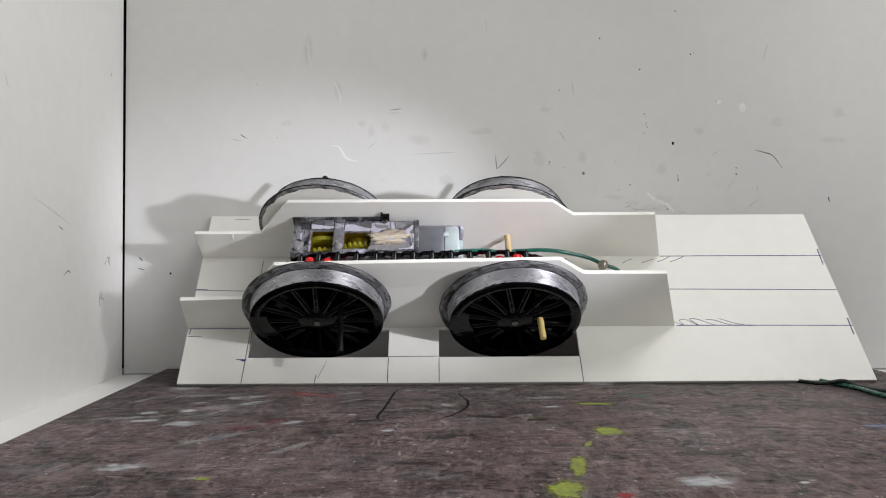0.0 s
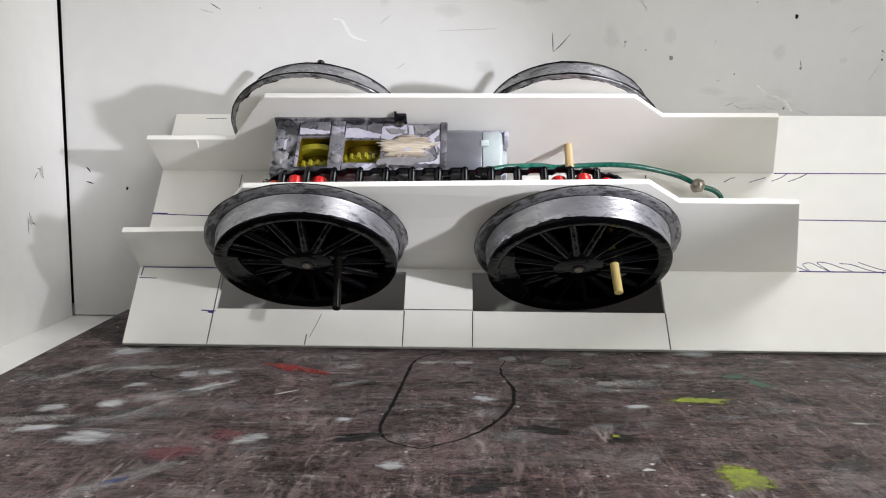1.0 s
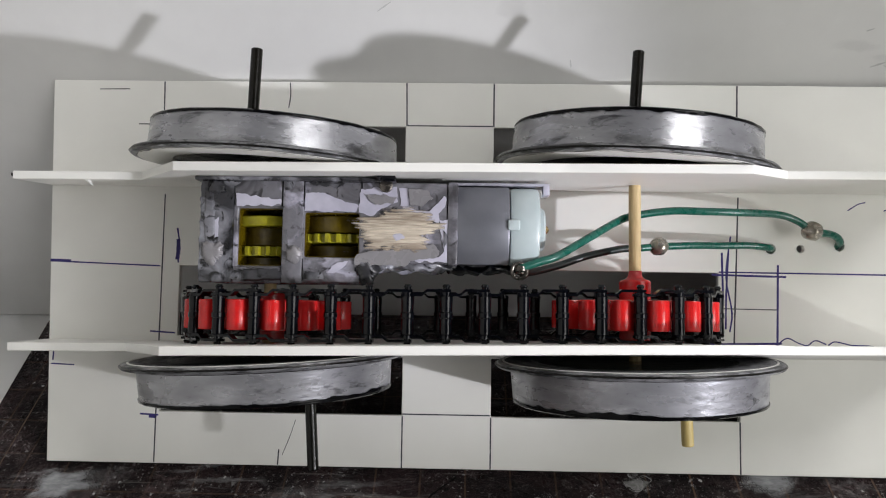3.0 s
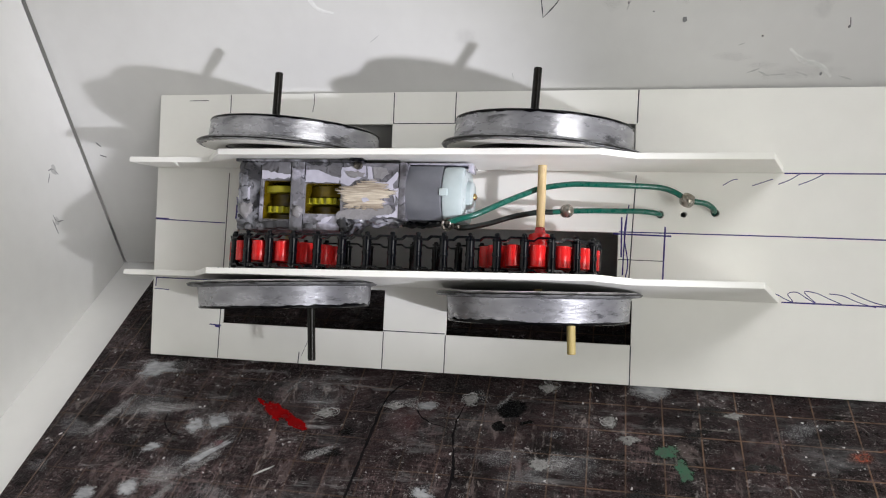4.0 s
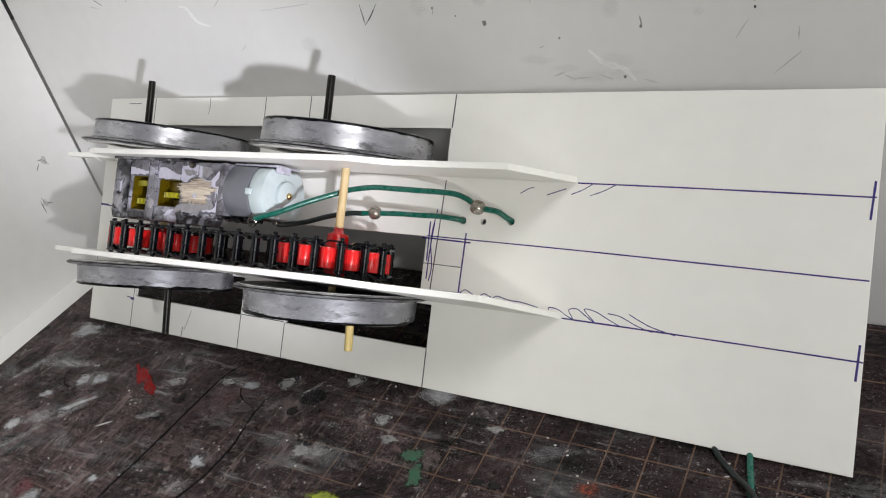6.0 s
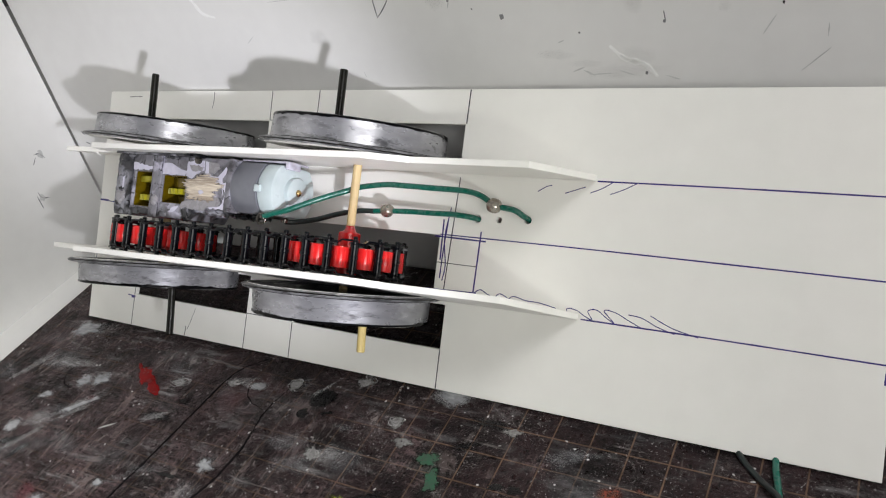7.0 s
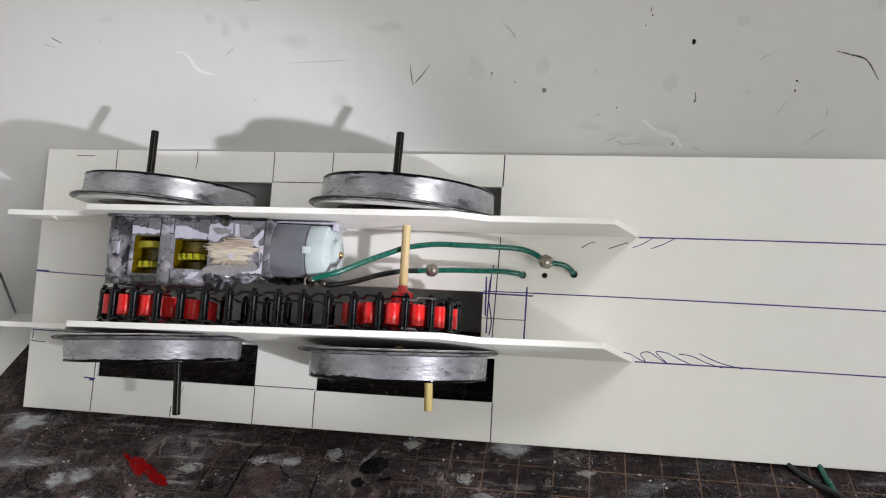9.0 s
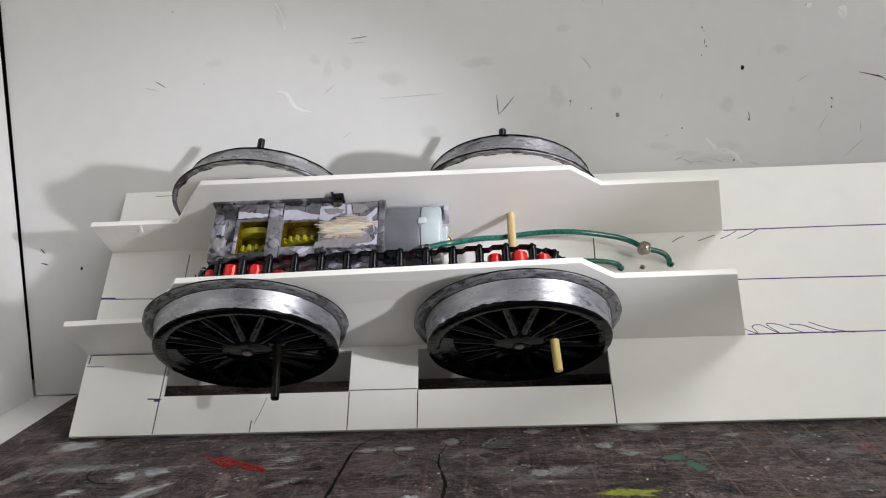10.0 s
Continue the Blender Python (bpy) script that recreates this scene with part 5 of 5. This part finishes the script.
spill(HAZE, 142.0, -30.0, 8.0, 6.0, 0, 70, 0.4)
spill(PAINT_GREY, 183.3, -8.6, 3.4, 2.0, 0, 71, 0.4)
spill(HAZE, 152, -54.6, 6, 3, 8, 72, 0.4)
spill(CLOUD, 136.0, -48.0, 4.4, 2.0, 8, 73, 0.4)
spill(CLOUD, 13.0, -67.0, 5.0, 2.4, 8, 74, 0.4)
spill(CLOUD, 73.0, -59.3, 2.2, 1.6, 8, 75, 0.4)
spill(RED_HAZE, 40.0, -33.6, 1.8, 1.8, 0, 76, 0.4)
spill(STREAK, 37.0, -36.5, 11.0, 1.5, 54, 77, 0.5)
spill(STREAK, 29.0, -56.0, 12.0, 1.8, 59, 78, 0.5)
spill(STREAK, 54.6, -8.8, 6.6, 0.7, 61, 79, 0.3)
spill(STREAK, 1.0, -27.0, 12.0, 2.4, 66, 80, 0.5)
spill(STREAK, 120.0, -9.0, 6.0, 1.2, 60, 81, 0.5)
spill(STREAK, 136.0, -30.0, 5.0, 3.4, 20, 82, 0.5)
spill(STREAK, 16.0, -22.0, 13.0, 3.4, 8, 83, 0.5)
spill(STREAK, 39.0, -40.0, 9.0, 1.6, 52, 84, 0.5)
spill(CLOUD, 20.0, -37.0, 3.2, 2.2, 20, 85, 0.5)
spill(STREAK, 28.0, -46.0, 7.0, 4.0, 40, 86, 0.5)
spill(STREAK, 70.0, -34.0, 7.0, 2.0, 30, 87, 0.5)
spill(STREAK, 90.0, -13.0, 8.0, 2.4, 8, 88, 0.5)
spill(CLOUD, 102.0, -44.0, 2.6, 3.4, 60, 89, 0.5)
spill(STREAK, 8.0, -62.0, 14.0, 3.0, 12, 90, 0.5)
spill(STREAK, 40.0, -92.0, 14.0, 3.0, 50, 91, 0.5)
spill(STREAK, 62.0, -104.0, 12.0, 2.4, 58, 92, 0.5)
rnd = random.Random(5)
for name, mt, count, zone, size in (("grey_smear", DRY, 12, (-12, 115, -60, 0), (3.0, 9.0)), ("grey_smear", DRY, 24, (-5, 170, -150, -45), (4.0, 12.0)), ("grey_smear", DRY, 14, (90, 280, -150, -6), (4.0, 10.0)), ("dark_smudge", DRY_DARK, 24, (-10, 280, -150, 0), (3.0, 9.0))):
    bm = bmesh.new()
    for i in range(count):
        x, y = rnd.uniform(zone[0], zone[1]), rnd.uniform(zone[2], zone[3])
        a = rnd.uniform(*size)
        blot(bm, x, y, a, a * rnd.uniform(0.2, 0.6), rnd.gauss(20, 20), i + 100, 0.5, 0.02 + 0.0008 * i, 44, z=0.001)
    tagged(part(name, bm, mt, cutting_mat, smooth=60), kind="stuff")
for width, pts in ((0.8, [(92.5, -1.5), (87.2, -6.5), (84.6, -12), (83.4, -25), (82.3, -48), (81.2, -62), (83.2, -70.5), (90, -75)]), (0.8, [(90, -75), (98, -69), (103.8, -60.5), (108.3, -49), (109.3, -36), (107.0, -21.5), (108.8, -10)]),
                   (0.4, [(20, -20), (19, -26), (23, -31), (30, -32)]), (0.4, [(105.5, -21), (99, -19), (95, -15), (96, -9)])):
    bm = bmesh.new()
    stroke(bm, [q + Vector((0.25 * noise.noise(q * 0.5), 0.25 * noise.noise(q * 0.6), 0)) for q in spline([(x, y, 0.01) for x, y in pts], 14)], width, height=0.02, taper=True, wobble=0.95)
    part("pen_line", bm, CRACK, cutting_mat)

# lacy traces of dried paint
rnd = random.Random(11)
for cx, cy, size in ((67.4, -18.7, 4.2), (109.9, -9.3, 3.4), (132.0, -2.2, 3.2), (149.4, -14.0, 3.0), (88.2, -14.2, 2.4), (131.7, -31.0, 3.0)):
    bm = bmesh.new()
    for k in range(7):
        ox, oy, r, start = cx + rnd.gauss(0, size * 0.3), cy + rnd.gauss(0, size * 0.25), size * rnd.uniform(0.25, 0.6), rnd.uniform(0, 6.3)
        arc = [(ox + r * math.cos(start + a * 0.55) * rnd.uniform(0.8, 1.2), oy + 0.7 * r * math.sin(start + a * 0.55) * rnd.uniform(0.8, 1.2), 0.08 + 0.004 * k) for a in range(rnd.randint(5, 10))]
        stroke(bm, spline(arc, 4), rnd.uniform(0.18, 0.4), height=0.03, taper=True, wobble=0.9)
    part("paint_trace", bm, PAINT_CHALK, cutting_mat, "lacy pale dried paint")

# printed size mark in the corner of the mat
TAN = material("tan_print", (0.21, 0.135, 0.092), 0.6, other=(0.06, 0.045, 0.04), scale=900, amount=0.8)
letters = bpy.data.curves.new("printed_text", "FONT")
letters.body, letters.size, letters.extrude = "A4", 0.0048, 0.00002
lettered = new("lettering", letters)
mesh = bpy.data.meshes.new_from_object(lettered)
bpy.data.objects.remove(lettered)
mesh.materials.append(TAN)
printed = new("printed_text", mesh)
printed.parent = cutting_mat
printed.matrix_basis = pose(0.2736, 0.0468, 0.00005, 0, 0, -2)
for pts in ([(-8.0, -110), (-10.0, -30), (-12.0, 48)],):
    bm = bmesh.new()
    stroke(bm, spline([(x, y, 0.01) for x, y in pts], 12), 0.3, height=0.02, wobble=0.5)
    part("printed_line", bm, TAN, cutting_mat)
for pts in ([(274.5, 51.6), (279.4, 51.5)], [(279.4, 51.5), (279.4, 46.3)], [(281.9, 51.2), (281.7, -60)]):
    bm = bmesh.new()
    stroke(bm, [Vector((*pts[0], 0.01)).lerp(Vector((*pts[1], 0.01)), i / 10) for i in range(11)], 0.4 if pts[0][0] < 281 else 0.7, height=0.03, wobble=0.4)
    part("printed_line", bm, TAN, cutting_mat)
bm = bmesh.new()
lathe(bm, (0, 0, 0), (0, 0, 1), [(0.0, 2.4), (0.05, 2.4), (0.05, 1.6), (0.0, 1.6)], 32, close=False)
for a, b in (((-1.4, -0.7), (1.4, 0.7)), ((-1.4, 0.7), (1.4, -0.7))):
    stroke(bm, [Vector((*a, 0.0)).lerp(Vector((*b, 0.0)), i / 4) for i in range(5)], 0.5, height=0.05)
badge = part("printed_badge", bm, PAINT_CHALK, cutting_mat, "worn pale oval badge")
badge.matrix_basis = pose(0.2762, 0.0536, 0.00006) @ Matrix.Diagonal((1, 0.55, 1, 1))

# ---- scuffs on the panels ----
def wall_mark(pts, width, mat, height=0.05):
    bm = bmesh.new()
    p = [on_back(x, z) for x, z in pts]
    p = spline(p, 8) if len(p) > 2 else [p[0].lerp(p[1], i / 6) for i in range(7)]
    stroke(bm, p, width, up=(0, -1, 0), height=height, taper=True, wobble=0.6)
    part("scuff", bm, mat, wall_back)


def wall_dot(x, z, rx, rz, mat, seed):
    bm = bmesh.new()
    q = on_back(x, z)
    blot(bm, 0, 0, rx, rz, 0, seed, 0.3, 0.05, 14, plane=(q, Vector((1, 0, 0)), Vector((0, 0, 1))))
    part("speck", bm, mat, wall_back)


wall_mark([(126.8, 96.6), (127.0, 93), (127.2, 90.3)], 0.35, PENCIL)
wall_mark([(127.2, 90.3), (130, 93), (132.8, 96.3)], 0.35, PENCIL)
wall_mark([(247.7, 99.1), (251.9, 98.0), (256.1, 96.4), (260.2, 90.8)], 0.45, PENCIL)
wall_mark([(252.7, 141.3), (255.1, 149.4)], 0.35, SCUFF)
wall_mark([(122.6, 160.3), (123.3, 154.6)], 0.3, SCUFF)
wall_mark([(78.0, 118.0), (83.2, 118.6)], 0.4, FAINT)
wall_mark([(9.1, 106.7), (12.5, 104.6)], 0.4, FAINT)
wall_mark([(87.1, 97.4), (107.9, 98.2)], 0.3, SCUFF)
wall_mark([(155.2, 108.7), (159.1, 104.7)], 0.3, SCUFF)
wall_mark([(51.4, 101.4), (54.6, 100.4), (57.7, 95.6), (62.9, 93.8)], 1.3, SCRAPE)
wall_mark([(196.8, 79.1), (200.6, 75.6), (205.8, 73.8), (208.9, 70.4)], 1.6, SCRAPE)
wall_mark([(38.6, 155.3), (40.0, 147.3), (41.4, 137.9)], 0.9, SCRAPE)
wall_mark([(52.4, 131.3), (54.5, 126.0), (55.3, 122.0)], 0.9, SCRAPE)
wall_mark([(-36.0, 50.4), (-34.4, 48.6)], 0.5, PENCIL)
wall_mark([(-36.1, 45.3), (-33.6, 44.5)], 0.5, PENCIL)
wall_mark([(196.9, 110.5), (197.1, 112.4)], 0.3, FAINT)
wall_mark([(211.2, 87.5), (211.6, 85.0)], 0.4, FAINT)
wall_mark([(281.3, 77.2), (281.9, 74.8)], 0.6, PENCIL)
for i, (x, z, r, mt) in enumerate(((209.4, 102.3, 0.55, CRACK), (194.5, 137.2, 0.4, CRACK), (218.6, 144.5, 0.35, CRACK), (196.2, 116.1, 0.3, FAINT), (189.0, 83.0, 0.25, CRACK), (238.7, 90.8, 0.3, CRACK),
                                   (238.6, 87.9, 0.28, CRACK), (16.7, 130.0, 0.4, SCUFF), (156.8, 127.3, 0.3, CRACK), (-21.6, 42.9, 0.42, CRACK), (231.3, 121.7, 1.0, SCRAPE), (230.6, 122.0, 0.4, SCUFF),
                                   (242.2, 119.0, 1.6, SCRAPE), (215, 60, 0.3, CRACK), (176, 152, 0.35, CRACK))):
    wall_dot(x, z, r, r * (1.0 if i % 3 else 1.4), mt, i + 1)
for i, (x, z, rx, rz) in enumerate(((182, 77, 7, 1.6), (190, 74.5, 6, 1.4), (104, 85, 5, 3), (147, 95, 4, 5), (54, 127, 2.4, 6), (40, 146, 3, 9), (76, 110, 3, 3), (222, 108, 4, 2), (150, 118, 3, 2), (258, 112, 4, 3), (92, 104, 7, 3), (204, 90, 3, 4), (285, 104, 8, 2), (30, 112, 4, 2))):
    wall_dot(x, z, rx, rz, SMUDGE, i + 60)
for a, b in (((5.5, 104.6), (10.0, 103.5)), ((76.6, 116.5), (83.0, 116.7)), ((156.6, 108.3), (158.9, 103.8)), ((227.5, 96.8), (231.7, 99.4)), ((243.0, 71.4), (248.9, 76.7)),
             ((248.2, 79.5), (248.3, 82.6)), ((76.5, 86.6), (73.4, 84.5)), ((67.5, 99.8), (71.5, 102.8)), ((181.9, 93.1), (182.8, 94.8)), ((163.4, 124.7), (162.7, 131.3)),
             ((182.8, 80.5), (184.5, 81.1)), ((234.3, 80.7), (237.1, 85.1)), ((152.2, 94.3), (151.2, 91.7))):
    wall_mark([a, b], 0.32, SCUFF)
for a, b in (((189.1, 72.6), (192.3, 71.0)), ((190.6, 71.3), (196.7, 71.6)), ((186.0, 72.2), (189.4, 73.4)), ((199.4, 72.2), (202.6, 71.0)), ((211.0, 70.8), (214.6, 69.6)), ((117.4, 73.6), (117.7, 71.8)), ((274.0, 42.6), (275.0, 40.2)), ((273.0, 36.8), (273.8, 35.9))):
    wall_mark([a, b], 0.42, SCUFF)
for i, (x, z, r) in enumerate(((94.3, 144.1, 0.5), (211.9, 165.0, 0.4), (167.4, 88.4, 0.9), (196.8, 115.0, 0.35), (197.5, 109.9, 0.35), (195.9, 107.0, 0.3), (239.2, 90.3, 0.35), (211.3, 84.9, 0.5), (158.7, 91.0, 0.3), (238.5, 89.4, 0.3), (151.6, 93.7, 0.4), (206.1, 71.5, 0.5), (26.2, 105.1, 0.4), (220.2, 144.8, 0.3))):
    wall_dot(x, z, r * 0.75, r * 0.9, FAINT if i % 3 else SCUFF, i + 90)
for i, (x, z, rx, rz) in enumerate(((65.1, 111.4, 3, 2), (69.4, 108.0, 2.4, 3), (225.4, 87.7, 2, 1.5), (287.9, 116.6, 4, 3), (94, 144, 2, 4), (200, 72, 12, 2.6), (204, 76, 6, 3), (167, 96, 3, 4), (120, 108, 8, 2))):
    wall_dot(x, z, rx, rz, SMUDGE, i + 120)
bm = bmesh.new()
for pts in ([(-18.5, 52.6), (-16.4, 52.0), (-14.6, 49.0)], [(-18.6, 51.4), (-21.0, 49.2)], [(-25.5, 38.8), (-25.0, 36.0), (-22.0, 34.4)], [(-26.6, 37.6), (-26.8, 32.0)], [(-66.2, 63.3), (-62, 62)], [(-62.0, 45.0), (-58.0, 46.8), (-55.6, 46.0)]):
    q = [Vector((0.02, *p)) for p in pts]
    stroke(bm, spline(q, 6) if len(q) > 2 else [q[0].lerp(q[1], i / 6) for i in range(7)], 0.5, up=(1, 0, 0), taper=True, wobble=0.5)
part("scuff", bm, FAINT, wall_left)
bm = bmesh.new()
for pts in ([(-85.5, 71.9), (-72, 68.7), (-55.2, 64.4)], [(-105.5, 110), (-103, 105.7)]):
    stroke(bm, spline([(0.02, y, z) for y, z in ((a, b) for a, b in pts)], 6) if len(pts) > 2 else [Vector((0.02, *pts[0])).lerp(Vector((0.02, *pts[1])), i / 6) for i in range(7)], 0.4, up=(1, 0, 0), taper=True)
part("scuff", bm, SCUFF, wall_left)
for i, (y, z, r) in enumerate(((-12.0, 132.8, 0.7), (-67.5, 67.4, 0.4), (-25, 36, 1.2), (-16, 51.5, 1.4))):
    bm = bmesh.new()
    blot(bm, y, z, r, r * 1.3, 0, i + 40, 0.35, 0.05, 14, plane=(Vector((0.02, 0, 0)), Vector((0, 1, 0)), Vector((0, 0, 1))))
    part("speck", bm, SCUFF, wall_left)
